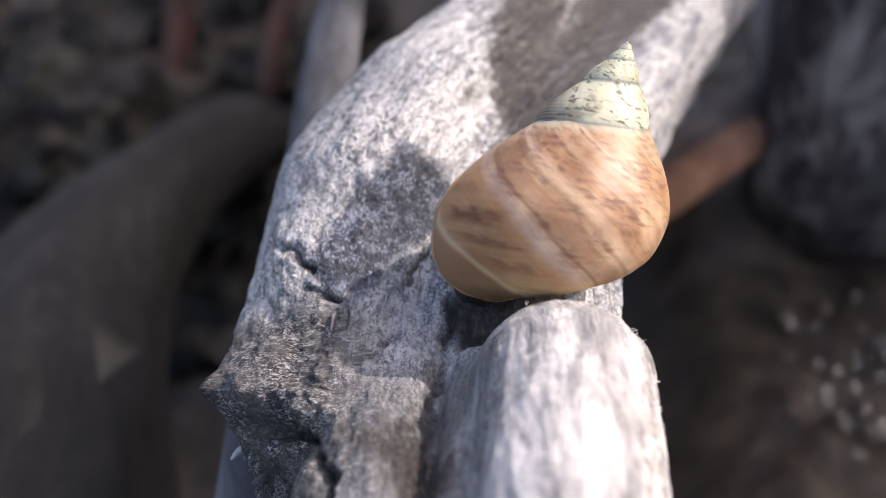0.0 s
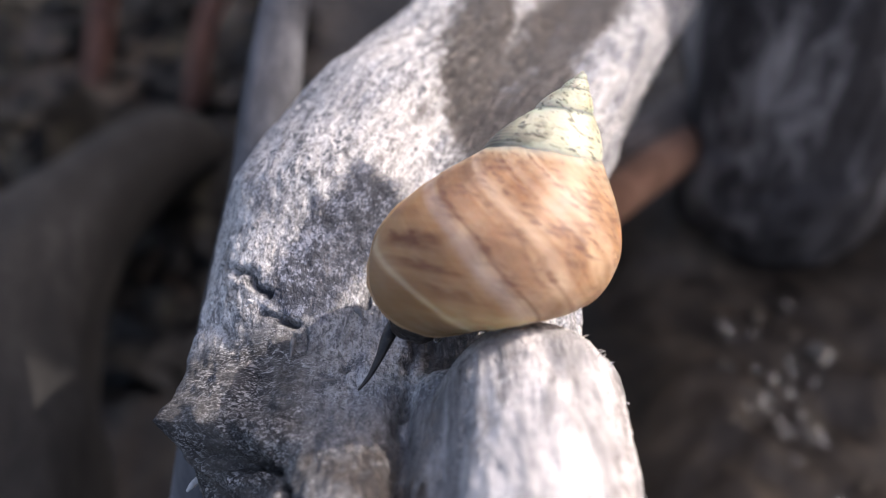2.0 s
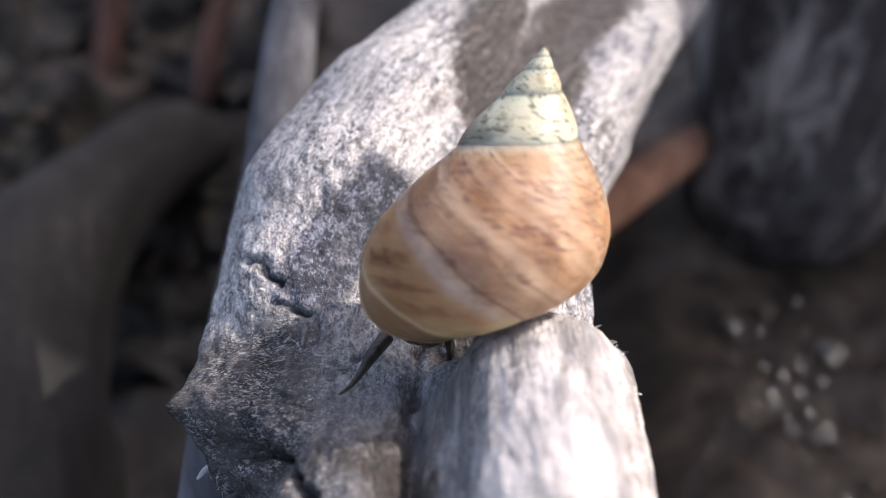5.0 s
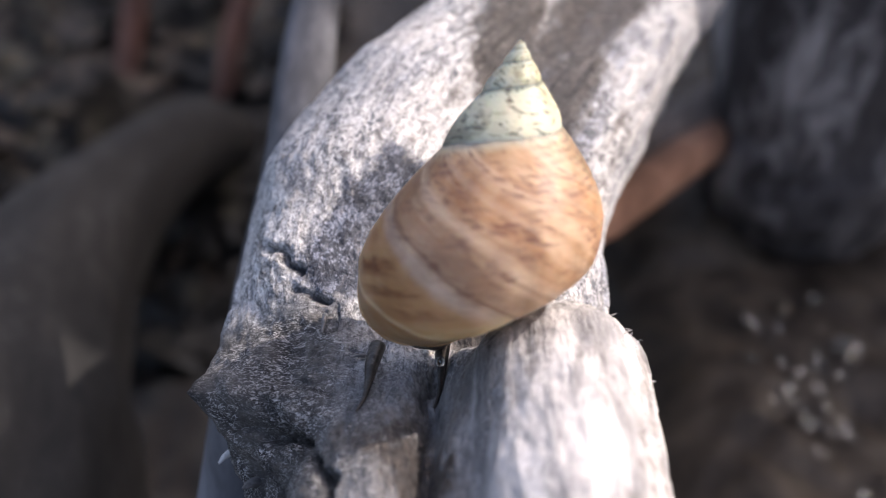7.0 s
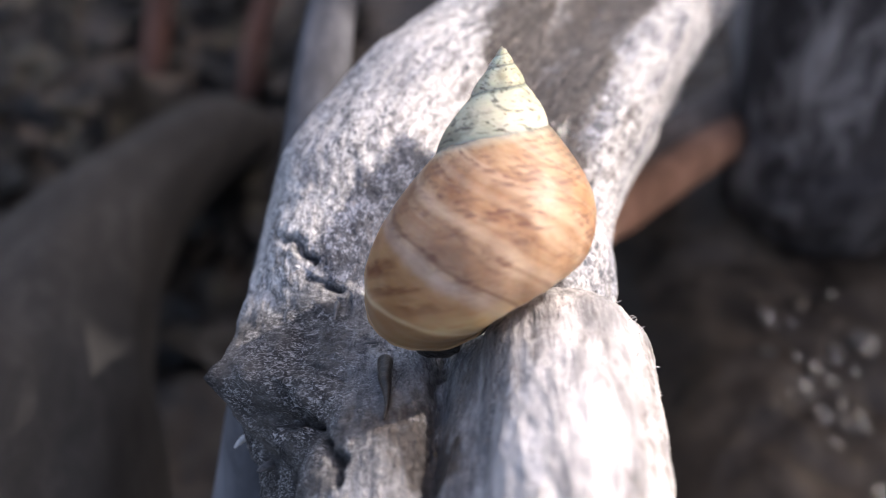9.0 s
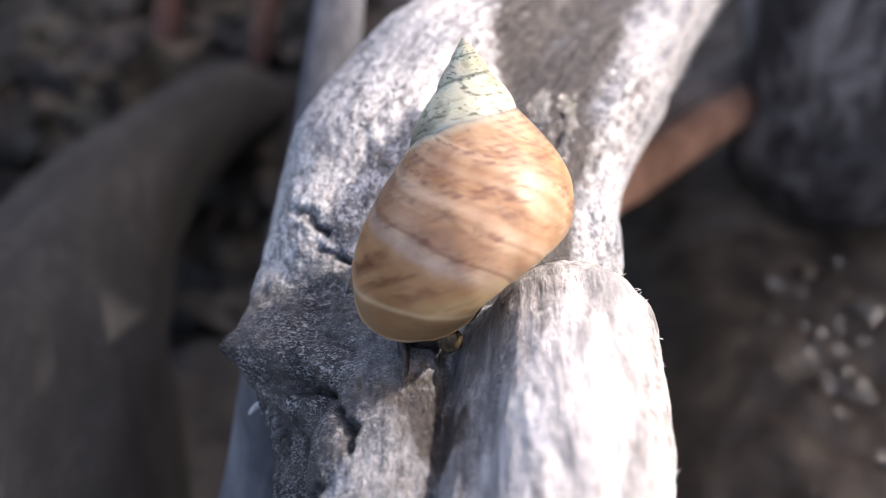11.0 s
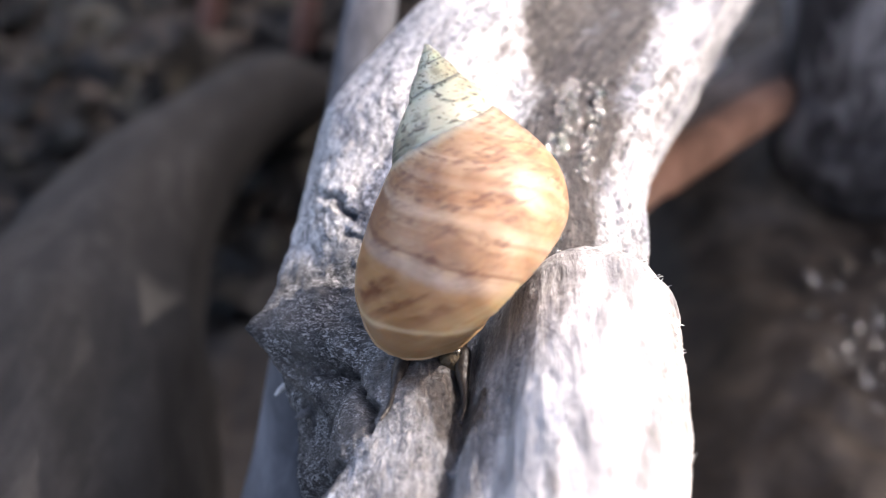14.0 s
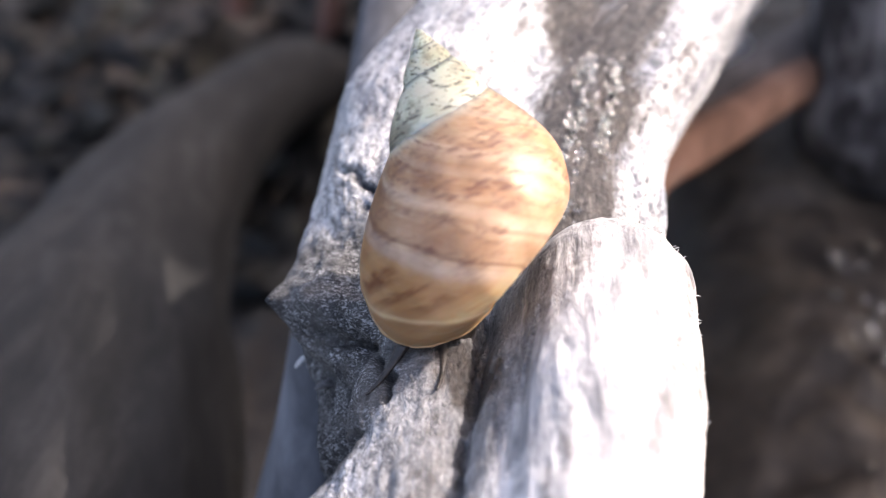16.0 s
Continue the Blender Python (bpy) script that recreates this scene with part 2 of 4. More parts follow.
    flame = noise_tex(nt, bowed(20.0, 6.5), 1.0, 3, 0.55, 0.4)
    dots = calc(nt, "MULTIPLY", ramp(nt, dash, [(0.44, (0, 0, 0)), (0.57, (1, 1, 1))]), ramp(nt, flame, [(0.38, (0.10, 0.10, 0.10)), (0.58, (1, 1, 1))]))
    dots = calc(nt, "MULTIPLY", dots, cordmask)
    older = streak([(-0.2, 0.1), (0.11, 0.2), (0.18, 1.0), (0.8, 1.0)])
    upper = ramp(nt, across, [(0.60, (1, 1, 1)), (0.82, (0.25, 0.25, 0.25))])
    body = mix(nt, calc(nt, "MULTIPLY", calc(nt, "MULTIPLY", dots, older), calc(nt, "MULTIPLY", upper, 0.68)), body, (0.12, 0.05, 0.036))
    # broad rust flames on the newest part, in two rows
    lick = noise_tex(nt, bowed(13.0, 11.0), 1.0, 3, 0.55, 0.5)
    newer = streak([(-0.2, 0.3), (0.0, 0.5), (0.03, 1.0), (0.125, 1.0), (0.15, 0.0)])
    sway = calc(nt, "ADD", across, calc(nt, "MULTIPLY", calc(nt, "SUBTRACT", lick, 0.5), 0.07))
    rows_of = ramp(nt, sway, [(0.34, (0, 0, 0)), (0.39, (0.6, 0.6, 0.6)), (0.43, (0, 0, 0)), (0.46, (0.1, 0.1, 0.1)), (0.49, (1, 1, 1)), (0.525, (1, 1, 1)), (0.55, (0.05, 0.05, 0.05)),
                              (0.565, (0.05, 0.05, 0.05)), (0.59, (0.95, 0.95, 0.95)), (0.625, (0.95, 0.95, 0.95)), (0.65, (0.1, 0.1, 0.1)), (0.72, (0.65, 0.65, 0.65)), (0.78, (0.5, 0.5, 0.5)), (0.81, (0, 0, 0))])
    strokes = streak([(-0.02, 0.0), (0.035, 0.5), (0.055, 1.0), (0.112, 1.0), (0.128, 0.0)])
    body = mix(nt, calc(nt, "MULTIPLY", newer, 0.65), body, (0.40, 0.205, 0.075))
    body = mix(nt, calc(nt, "MULTIPLY", calc(nt, "MULTIPLY", strokes, rows_of), ramp(nt, lick, [(0.40, (0.12, 0.12, 0.12)), (0.56, (0.9, 0.9, 0.9))])), body, (0.16, 0.055, 0.022))
    # the base is cream yellow
    base = ramp(nt, across, [(0.80, (0, 0, 0)), (0.93, (0.8, 0.8, 0.8)), (1.0, (0.8, 0.8, 0.8))])
    fresh = streak([(-0.2, 0.8), (0.16, 1.0), (0.20, 0.35), (0.5, 0.15)])
    amber = ramp(nt, lick, [(0.44, (0.58, 0.42, 0.21)), (0.60, (0.46, 0.26, 0.10))])
    body = mix(nt, calc(nt, "MULTIPLY", base, fresh), body, amber)
    # a broad pale scar across the whorl with brown creases behind it
    scar = streak([(0.130, 0.0), (0.142, 0.28), (0.160, 0.25), (0.170, 0.0)])
    fade = ramp(nt, across, [(0.06, (0.4, 0.4, 0.4)), (0.25, (1, 1, 1)), (0.60, (0.9, 0.9, 0.9)), (0.85, (0.3, 0.3, 0.3))])
    body = mix(nt, calc(nt, "MULTIPLY", scar, fade), body, (0.57, 0.46, 0.40))
    body = mix(nt, streak([(0.171, 0.0), (0.175, 0.6), (0.180, 0.6), (0.184, 0.0), (0.237, 0.0), (0.244, 0.5), (0.252, 0.0)], False), body, (0.17, 0.075, 0.04))
    body = mix(nt, streak([(0.184, 0.0), (0.190, 0.4), (0.222, 0.35), (0.235, 0.0)]), body, (0.30, 0.16, 0.085))
    body = mix(nt, streak([(0.252, 0.0), (0.258, 0.22), (0.272, 0.18), (0.285, 0.0), (0.335, 0.0), (0.345, 0.22), (0.365, 0.0)]), body, (0.66, 0.50, 0.36))
    # the newest edge: a cream line, then the thin translucent margin
    body = mix(nt, band([(-0.014, 0.0), (-0.006, 0.4), (0.002, 0.4), (0.012, 0.0)]), body, (0.72, 0.58, 0.36))
    body = mix(nt, band([(-0.2, 0.85), (-0.02, 0.7), (-0.008, 0.0)]), body, (0.25, 0.135, 0.06))
    # spire
    speck = noise_tex(nt, whorl(26.0, 13.0), 1.0, 2, 0.55, 0.2)
    green = ramp(nt, cloud, [(0.30, (0.39, 0.38, 0.25)), (0.6, (0.57, 0.55, 0.41))])
    grime = noise_tex(nt, coords(nt, (1, 1, 1)), 4.0, 4, 0.6, 0.5)
    green = mix(nt, ramp(nt, grime, [(0.52, (0, 0, 0)), (0.68, (0.6, 0.6, 0.6))]), green, (0.15, 0.125, 0.08))
    spire = mix(nt, ramp(nt, speck, [(0.54, (0, 0, 0)), (0.66, (0.85, 0.85, 0.85))]), green, (0.09, 0.083, 0.06))
    worn = mix(nt, calc(nt, "MULTIPLY", cordmask, 0.9), (0.34, 0.30, 0.21), (0.045, 0.038, 0.028))
    spire = mix(nt, band([(0.60, 0.9), (1.06, 0.9), (1.17, 0.0)]), spire, worn)
    seam = ramp(nt, across, [(0.0, (1, 1, 1)), (0.02, (0.8, 0.8, 0.8)), (0.05, (0, 0, 0))])
    spire = mix(nt, calc(nt, "MULTIPLY", seam, 0.7), spire, (0.07, 0.06, 0.045))
    body = mix(nt, calc(nt, "MULTIPLY", seam, 0.5), body, (0.60, 0.50, 0.36))
    where = ramp(nt, calc(nt, "MULTIPLY", calc(nt, "ADD", age, calc(nt, "MULTIPLY", calc(nt, "SUBTRACT", speck, 0.5), 0.4)), 0.5), [(0.23, (0, 0, 0)), (0.36, (1, 1, 1))])
    col = mix(nt, where, body, spire)
    nt.links.new(col, bsdf.inputs["Base Color"])
    nt.links.new(ramp(nt, cloud, [(0.3, (0.42, 0.42, 0.42)), (0.7, (0.54, 0.54, 0.54))]), bsdf.inputs["Roughness"])
    bsdf.inputs["Subsurface Weight"].default_value = 0.5
    bsdf.inputs["Specular IOR Level"].default_value = 0.38
    bsdf.inputs["Subsurface Radius"].default_value = (1.0, 0.5, 0.25)
    bsdf.inputs["Subsurface Scale"].default_value = 0.0035
    h = bump(nt, bsdf, lines, 0.00006, 0.5)
    bump(nt, bsdf, cord, 0.00001, 0.25, h)
    return m


def flesh_material():
    m, nt, bsdf = material("wet_snail_flesh")
    n = noise_tex(nt, coords(nt, (1, 1, 1)), 14, 4, 0.6)
    nt.links.new(ramp(nt, n, [(0.35, (0.012, 0.0095, 0.008)), (0.6, (0.032, 0.025, 0.02)), (0.75, (0.07, 0.053, 0.038))]), bsdf.inputs["Base Color"])
    bsdf.inputs["Roughness"].default_value = 0.38
    bump(nt, bsdf, n, 0.0002)
    return m


def water_material():
    m, nt, bsdf = material("wet_slime")
    bsdf.inputs["Base Color"].default_value = (0.9, 0.92, 0.92, 1)
    bsdf.inputs["Roughness"].default_value = 0.06
    bsdf.inputs["IOR"].default_value = 1.34
    bsdf.inputs["Transmission Weight"].default_value = 1.0
    return m


WOOD = wood_material()
WATER = water_material()
BONE = plain_material("bleached_wood_fibre", [(0.32, (0.40, 0.38, 0.36)), (0.6, (0.68, 0.66, 0.63))], 9, rough=0.8)
CHAR = plain_material("dark_wood_fibre", [(0.32, (0.05, 0.05, 0.05)), (0.6, (0.24, 0.23, 0.225))], 9, rough=0.85)
SHELL = shell_material()
FLESH = flesh_material()
SNOUT = plain_material("pale_snout_flesh", [(0.35, (0.035, 0.025, 0.013)), (0.6, (0.11, 0.075, 0.036))], 12, rough=0.22)
LIP = plain_material("shell_lip", [(0.35, (0.26, 0.145, 0.065)), (0.65, (0.46, 0.30, 0.16))], 5, rough=0.35, bumpy=0.0001)
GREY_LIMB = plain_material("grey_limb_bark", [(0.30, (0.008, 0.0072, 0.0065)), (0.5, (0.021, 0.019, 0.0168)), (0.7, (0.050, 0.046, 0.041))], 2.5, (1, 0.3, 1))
BLUE_LIMB = plain_material("bleached_limb_bark", [(0.30, (0.03, 0.03, 0.032)), (0.5, (0.075, 0.075, 0.08)), (0.7, (0.17, 0.17, 0.18))], 2.5, (1, 0.3, 1))
BLACK_LIMB = plain_material("charred_limb_bark", [(0.40, (0.02, 0.018, 0.018)), (0.5, (0.058, 0.053, 0.053)), (0.64, (0.34, 0.32, 0.31))], 1.6, (1, 1, 0.4))
RUST_LIMB = plain_material("rust_brown_bark", [(0.30, (0.14, 0.07, 0.042)), (0.5, (0.27, 0.14, 0.088)), (0.7, (0.40, 0.26, 0.185))], 1.8, (1, 0.5, 1))
TAN_LIMB = plain_material("grey_tan_bark", [(0.30, (0.05, 0.04, 0.033)), (0.5, (0.13, 0.105, 0.09)), (0.7, (0.26, 0.21, 0.18))], 1.8, (1, 0.5, 1))
TWIG = plain_material("red_brown_twig", [(0.30, (0.08, 0.04, 0.03)), (0.6, (0.24, 0.115, 0.08))], 3)
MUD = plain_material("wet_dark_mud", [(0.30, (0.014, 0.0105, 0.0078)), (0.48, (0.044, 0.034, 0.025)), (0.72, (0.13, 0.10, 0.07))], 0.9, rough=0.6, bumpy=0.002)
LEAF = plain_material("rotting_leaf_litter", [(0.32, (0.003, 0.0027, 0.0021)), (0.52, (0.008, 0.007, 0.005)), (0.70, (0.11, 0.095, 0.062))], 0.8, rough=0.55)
PEBBLE = plain_material("wet_pebble", [(0.30, (0.05, 0.042, 0.03)), (0.6, (0.16, 0.13, 0.095))], 2.0, rough=0.07, spec=0.7)


# ---- building helpers ----
def mesh_from(name, verts, faces, mat, shade=True):
    me = bpy.data.meshes.new(name)
    me.from_pydata(np.asarray(verts).tolist(), [], faces if isinstance(faces, list) else faces.tolist())
    me.materials.append(mat)
    if shade:
        me.polygons.foreach_set("use_smooth", np.ones(len(me.polygons), bool))
    me.update()
    return me


def grid_faces(rows, cols, wrap):
    """Quads of a grid of rows x cols vertices; wrap: the columns close to a ring."""
    n = cols if wrap else cols - 1
    i, j = np.meshgrid(np.arange(rows - 1), np.arange(n), indexing="ij")
    i, j = i.ravel(), j.ravel()
    k = (j + 1) % cols
    return np.stack([i * cols + j, i * cols + k, (i + 1) * cols + k, (i + 1) * cols + j], 1)


def part(name, me, parent, label=""):
    ob = new(name, me)
    ob.parent = parent
    return tagged(ob, label)


def spline(pts, n):
    """Points along a smooth curve through pts (any number of columns)."""
    p = np.array(pts, float)
    ext = np.vstack([2 * p[0] - p[1], p, 2 * p[-1] - p[-2]])
    out = []
    for u in np.linspace(0, len(p) - 1 - 1e-6, n):
        i = int(u)
        t = u - i
        a, b, c, d = ext[i:i + 4]
        out.append(0.5 * (2 * b + (c - a) * t + (2 * a - 5 * b + 4 * c - d) * t ** 2 + (3 * b - a - 3 * c + d) * t ** 3))
    return np.array(out)


def tube(name, pts, mat, rows=120, cols=48, rough=0.06, seed=0, grain=1.0):
    """A limb along pts (x, y, z, r in centimetres) with an uneven, grained surface and closed ends."""
    s = spline(pts, rows)
    c, r = s[:, :3], np.maximum(s[:, 3], 0.01)
    tang = np.gradient(c, axis=0)
    tang /= np.linalg.norm(tang, axis=1, keepdims=True)
    side = np.cross(tang, (0.13, 0.21, 0.97))
    side /= np.linalg.norm(side, axis=1, keepdims=True)
    up = np.cross(side, tang)
    th = np.linspace(0, 2 * math.pi, cols, endpoint=False)
    ring = np.cos(th)[None, :, None] * side[:, None] + np.sin(th)[None, :, None] * up[:, None]
    flat = (c[:, None] + ring * r[:, None, None]).reshape(-1, 3)
    gate = np.stack([np.cos(th)[None] * r[:, None] * 1.2, np.sin(th)[None] * r[:, None] * 1.2, np.linspace(0, 0.25 * rows * grain * 0.1, rows)[:, None] + 0 * th[None]], -1).reshape(-1, 3)
    amp = rough * np.repeat(r, cols)
    off = amp * (1.6 * fbm(flat * 0.35, 2, seed) + 1.2 * fbm(gate * 1.5 + seed, 3, seed + 5))
    v = flat + ring.reshape(-1, 3) * off[:, None]
    v = np.vstack([v, c[:1], c[-1:]])
    faces = grid_faces(rows, cols, True).tolist()
    a, b = rows * cols, rows * cols + 1
    for j in range(cols):
        k = (j + 1) % cols
        faces.append([a, k, j])
        faces.append([b, (rows - 1) * cols + j, (rows - 1) * cols + k])
    return mesh_from(name, v * CM, faces, mat)


# ---- the driftwood root ----
CORE = [(-0.1, -11, 3.0, 2.0), (0.2, -8, 6.6, 1.8), (0.25, -3, 8.5, 1.25), (0.05, 0, 8.6, 1.15), (0.95, 3.5, 8.4, 1.1), (2.3, 8, 6.2, 0.8), (3.6, 13, 1.5, 1.0)]
LUMP = [(1.00, -1.56, 10.44, 0.75), (0.92, -2.9, 10.60, 0.75), (0.73, -4.2, 10.6, 0.72), (0.5, -8, 7.6, 1.2)]
TERRACE = [(0.42, -1.22, 10.06, 0.38), (0.36, -2.3, 10.27, 0.44), (0.26, -3.1, 10.35, 0.46), (0.20, -4.2, 10.45, 0.55), (0.1, -8, 7.4, 1.1)]
STRIP = [(-0.42, -1.1, 9.48, 0.72), (-0.45, -2.4, 9.68, 0.85), (-0.35, -4, 9.6, 0.95), (-0.2, -7, 8.2, 1.3)]
FLANK = [(-0.30, -1.7, 9.85, 0.38), (-0.42, -2.4, 9.92, 0.43), (-0.48, -2.85, 9.92, 0.50), (-0.82, -3.35, 9.80, 0.60), (-1.35, -4.2, 9.40, 0.85), (-1.5, -7, 7.4, 1.3)]
KNOB = [(-1.15, -1.15, 9.45, 0.76), (-1.44, -1.05, 9.50, 0.53)]
BROW = [(-1.98, -1.02, 9.74, 0.14), (-1.80, -0.74, 9.64, 0.25), (-1.62, -0.40, 9.62, 0.35), (-1.45, 0.0, 9.60, 0.46)]
JOWL = [(-1.42, -1.15, 9.02, 0.46), (-1.22, -1.72, 8.95, 0.54), (-0.95, -2.5, 8.7, 0.6)]
BEAK = [(-1.55, -1.00, 9.66, 0.40), (-2.10, -1.12, 9.84, 0.07)]
LEFT = [(-0.95, -0.55, 9.35, 0.80), (-0.95, 0.3, 9.55, 0.92), (-0.77, 1.3, 9.82, 1.00), (-0.14, 2.5, 9.92, 1.00), (0.82, 3.9, 9.80, 1.02), (2.6, 8, 8.3, 1.2)]
VALLEY = [(0.55, -1.4, 9.1, 1.0), (0.66, 0.2, 9.40, 0.98), (0.90, 1.5, 9.60, 0.96), (1.55, 3.0, 9.5, 1.0), (3.4, 8, 8.0, 1.15)]
RIGHT = [(1.12, -0.3, 9.60, 0.48), (1.25, 0.9, 9.74, 0.48), (1.60, 2.0, 9.90, 0.49), (2.22, 3.4, 9.9, 0.56), (4.1, 7.8, 8.6, 0.75)]
CRACKS = [  # polylines with width and depth
    ([(0.08, -0.36, 10.14), (0.02, -0.75, 10.11), (-0.06, -1.26, 10.18), (-0.14, -2.07, 10.41), (-0.21, -2.66, 10.51), (-0.3, -4.2, 10.6)], 0.08, 0.09),
    ([(-1.63, 0.40, 10.14), (-1.43, 0.12, 10.30), (-1.25, -0.05, 10.33)], 0.06, 0.15),
    ([(-1.27, -0.26, 10.24), (-1.13, -0.35, 10.25), (-0.99, -0.41, 10.25)], 0.05, 0.13),
    ([(-1.54, 0.43, 10.25), (-1.49, 0.36, 10.29)], 0.035, 0.10),
    ([(-0.89, -0.45, 10.24), (-0.92, -0.65, 10.19), (-1.01, -0.69, 10.17)], 0.028, 0.07),
    ([(-0.77, -0.96, 10.2), (-0.66, -0.98, 10.2)], 0.028, 0.06),
    ([(-1.33, -0.82, 10.1), (-1.17, -0.91, 10.16)], 0.035, 0.06),
    ([(-0.45, -0.69, 10.13), (-0.54, -0.89, 10.18)], 0.035, 0.08),
    ([(-0.18, 0.30, 10.27), (-0.28, 0.17, 10.26), (-0.33, 0.03, 10.22), (-0.32, -0.08, 10.16)], 0.04, 0.12),
    ([(-2.0, -1.36, 9.72), (-1.69, -1.50, 9.82), (-1.45, -1.57, 9.91), (-1.24, -1.68, 10.02), (-1.11, -1.79, 10.07)], 0.075, 0.30),
    ([(-1.10, -1.38, 10.19), (-0.93, -1.43, 10.21), (-0.80, -1.57, 10.26)], 0.022, 0.05),
    ([(-1.04, -2.07, 10.21), (-0.91, -2.30, 10.39), (-0.84, -2.45, 10.43), (-0.86, -2.61, 10.43)], 0.055, 0.16),
    ([(-1.55, -2.42, 8.99), (-1.30, -2.75, 9.75), (-1.16, -2.86, 10.10)], 0.14, 0.30),
    ([(0.62, -1.28, 11.11), (0.44, -1.54, 11.04), (0.38, -2.03, 11.01), (0.30, -2.54, 10.93), (0.25, -2.95, 10.95)], 0.05, 0.05),
    ([(0.99, -2.03, 11.35), (1.04, -2.37, 11.37), (1.03, -2.79, 11.42)], 0.05, 0.05),
]
HOLLOWS = [((-0.70, 0.42, 10.45), 0.55, 0.24), ((0.30, -0.66, 10.3), 0.32, 0.16), ((-1.3, -2.3, 9.3), 0.45, 0.15), ((-1.75, -1.75, 9.15), 0.35, 0.22)]


# unseen mass under the root, added to stop sun passing beneath it
SHADE_KEEL = [(0.1, -9, 4.5, 1.4), (0.05, -3, 6.6, 1.15), (-0.05, 1, 6.7, 1.1), (1.3, 6, 5.8, 1.2), (4.0, 11, 2.6, 1.5)]


def root_distance(p):
    d = chain(p, CORE)
    for lobe, k in ((SHADE_KEEL, 0.5), (VALLEY, 0.5), (LEFT, 0.35), (RIGHT, 0.22), (STRIP, 0.30), (KNOB, 0.30), (JOWL, 0.16), (BEAK, 0.22), (BROW, 0.10), (FLANK, 0.08), (TERRACE, 0.05), (LUMP, 0.12)):
        d = smin(d, chain(p, lobe), k)
    return d


# how far the grain has swung to the side along the limb
BEND = ([-1, 0.6, 1.6, 2.5, 3.7, 8, 12], [0, 0.07, 0.38, 0.8, 1.55, 3.3, 5])


def root_axis(y):
    c = np.array(CORE)
    return np.interp(y, c[:, 1], c[:, 0]), np.interp(y, c[:, 1], c[:, 2]) + 0.35


def build_root(rows_fine=640, cols_fine=500):
    ys = np.concatenate([np.linspace(-10.5, -4.6, 50, endpoint=False), np.linspace(-4.6, 4.2, rows_fine), np.linspace(4.2, 12.5, 60)[1:]])
    th = np.concatenate([np.linspace(-125, 125, cols_fine), np.linspace(125, 235, 40)[1:-1]]) * math.pi / 180
    rows, cols = len(ys), len(th)
    ax, az = root_axis(ys)
    way = np.stack([np.sin(th), 0 * th, np.cos(th)], 1)
    origin = np.repeat(np.stack([ax, ys, az], 1), cols, 0)
    ways = np.tile(way, (rows, 1))
    # the smooth form on every third line, then filled in between
    ri, ci = np.unique(np.r_[0:rows:3, rows - 1]), np.unique(np.r_[0:cols:3, cols - 1])
    coarse_o = np.repeat(np.stack([ax, ys, az], 1)[ri], len(ci), 0).astype(np.float32)
    coarse_w = np.tile(way[ci], (len(ri), 1)).astype(np.float32)
    r = np.full(len(coarse_o), 4.6, np.float32)
    for _ in range(24):
        r = np.clip(r - 0.92 * root_distance(coarse_o + coarse_w * r[:, None]), 0.05, 4.6)
    r = r.reshape(len(ri), len(ci))
    r = np.stack([np.interp(np.arange(cols), ci, line) for line in r])
    r = np.stack([np.interp(np.arange(rows), ri, line) for line in r.T], 1).ravel()
    p = origin + ways * r[:, None]
    # relief: fibres along the limb, lumps, pits, cracks
    grain = (p - np.stack([np.interp(p[:, 1], *BEND), 0 * r, 0 * r], 1)) * (1.0, 0.13, 1.0)
    rough = np.exp(-((p[:, 0] + 1.40) / 0.75) ** 2 - ((p[:, 1] + 1.45) / 1.0) ** 2)
    off = 0.07 * fbm(p * 1.1, 2, 3) + 0.040 * fbm(grain * 3.2, 3, 11) + 0.030 * (0.4 - np.abs(fbm(grain * 9.0, 3, 21)))
    off += (0.014 + 0.030 * rough) * fbm(p * 9.0, 3, 31) + 0.020 * (0.35 - np.abs(fbm(p * (5.5, 2.2, 5.5), 3, 37)))
    off += 0.10 * rough * fbm(p * (2.0, 3.2, 3.2), 2, 39) + 0.09 * rough * (0.3 - np.abs(fbm(p * (3.0, 6.0, 8.0), 4, 57)))
    off += 0.035 * rough * (0.3 - np.abs(fbm(p * (6.0, 15.0, 13.0), 3, 67)))
    # painted shade of each crack, darker the deeper it is cut
    crack_shade = np.zeros(len(p))
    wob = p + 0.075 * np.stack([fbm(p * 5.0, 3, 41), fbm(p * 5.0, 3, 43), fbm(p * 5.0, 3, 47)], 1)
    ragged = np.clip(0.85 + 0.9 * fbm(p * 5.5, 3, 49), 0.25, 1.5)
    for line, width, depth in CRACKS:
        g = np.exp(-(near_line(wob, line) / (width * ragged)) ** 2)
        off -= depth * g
        crack_shade = np.maximum(crack_shade, g * min(1.0, depth / 0.11))
    # the brow stands proud over the crease
    off += 0.10 * np.exp(-(near_line(wob, [(-1.62, -1.25, 10.0), (-1.40, -1.35, 10.08), (-1.1, -1.5, 10.15)]) / 0.16) ** 2)
    for c, rad, depth in HOLLOWS:
        off -= depth * np.exp(-(np.linalg.norm(wob - np.array(c), axis=1) / rad) ** 2)
    p = p + ways * off[:, None]
    me_verts = np.vstack([p, [[ax[0], ys[0], az[0]], [ax[-1], ys[-1], az[-1]]]])
    faces = grid_faces(rows, cols, True)
    me = bpy.data.meshes.new("driftwood_root")
    a, b = rows * cols, rows * cols + 1
    caps = [[a, j, (j + 1) % cols] for j in range(cols)] + [[b, (rows - 1) * cols + (j + 1) % cols, (rows - 1) * cols + j] for j in range(cols)]
    me.from_pydata((me_verts * CM).tolist(), [], faces[:, ::-1].tolist() + [c[::-1] for c in caps])
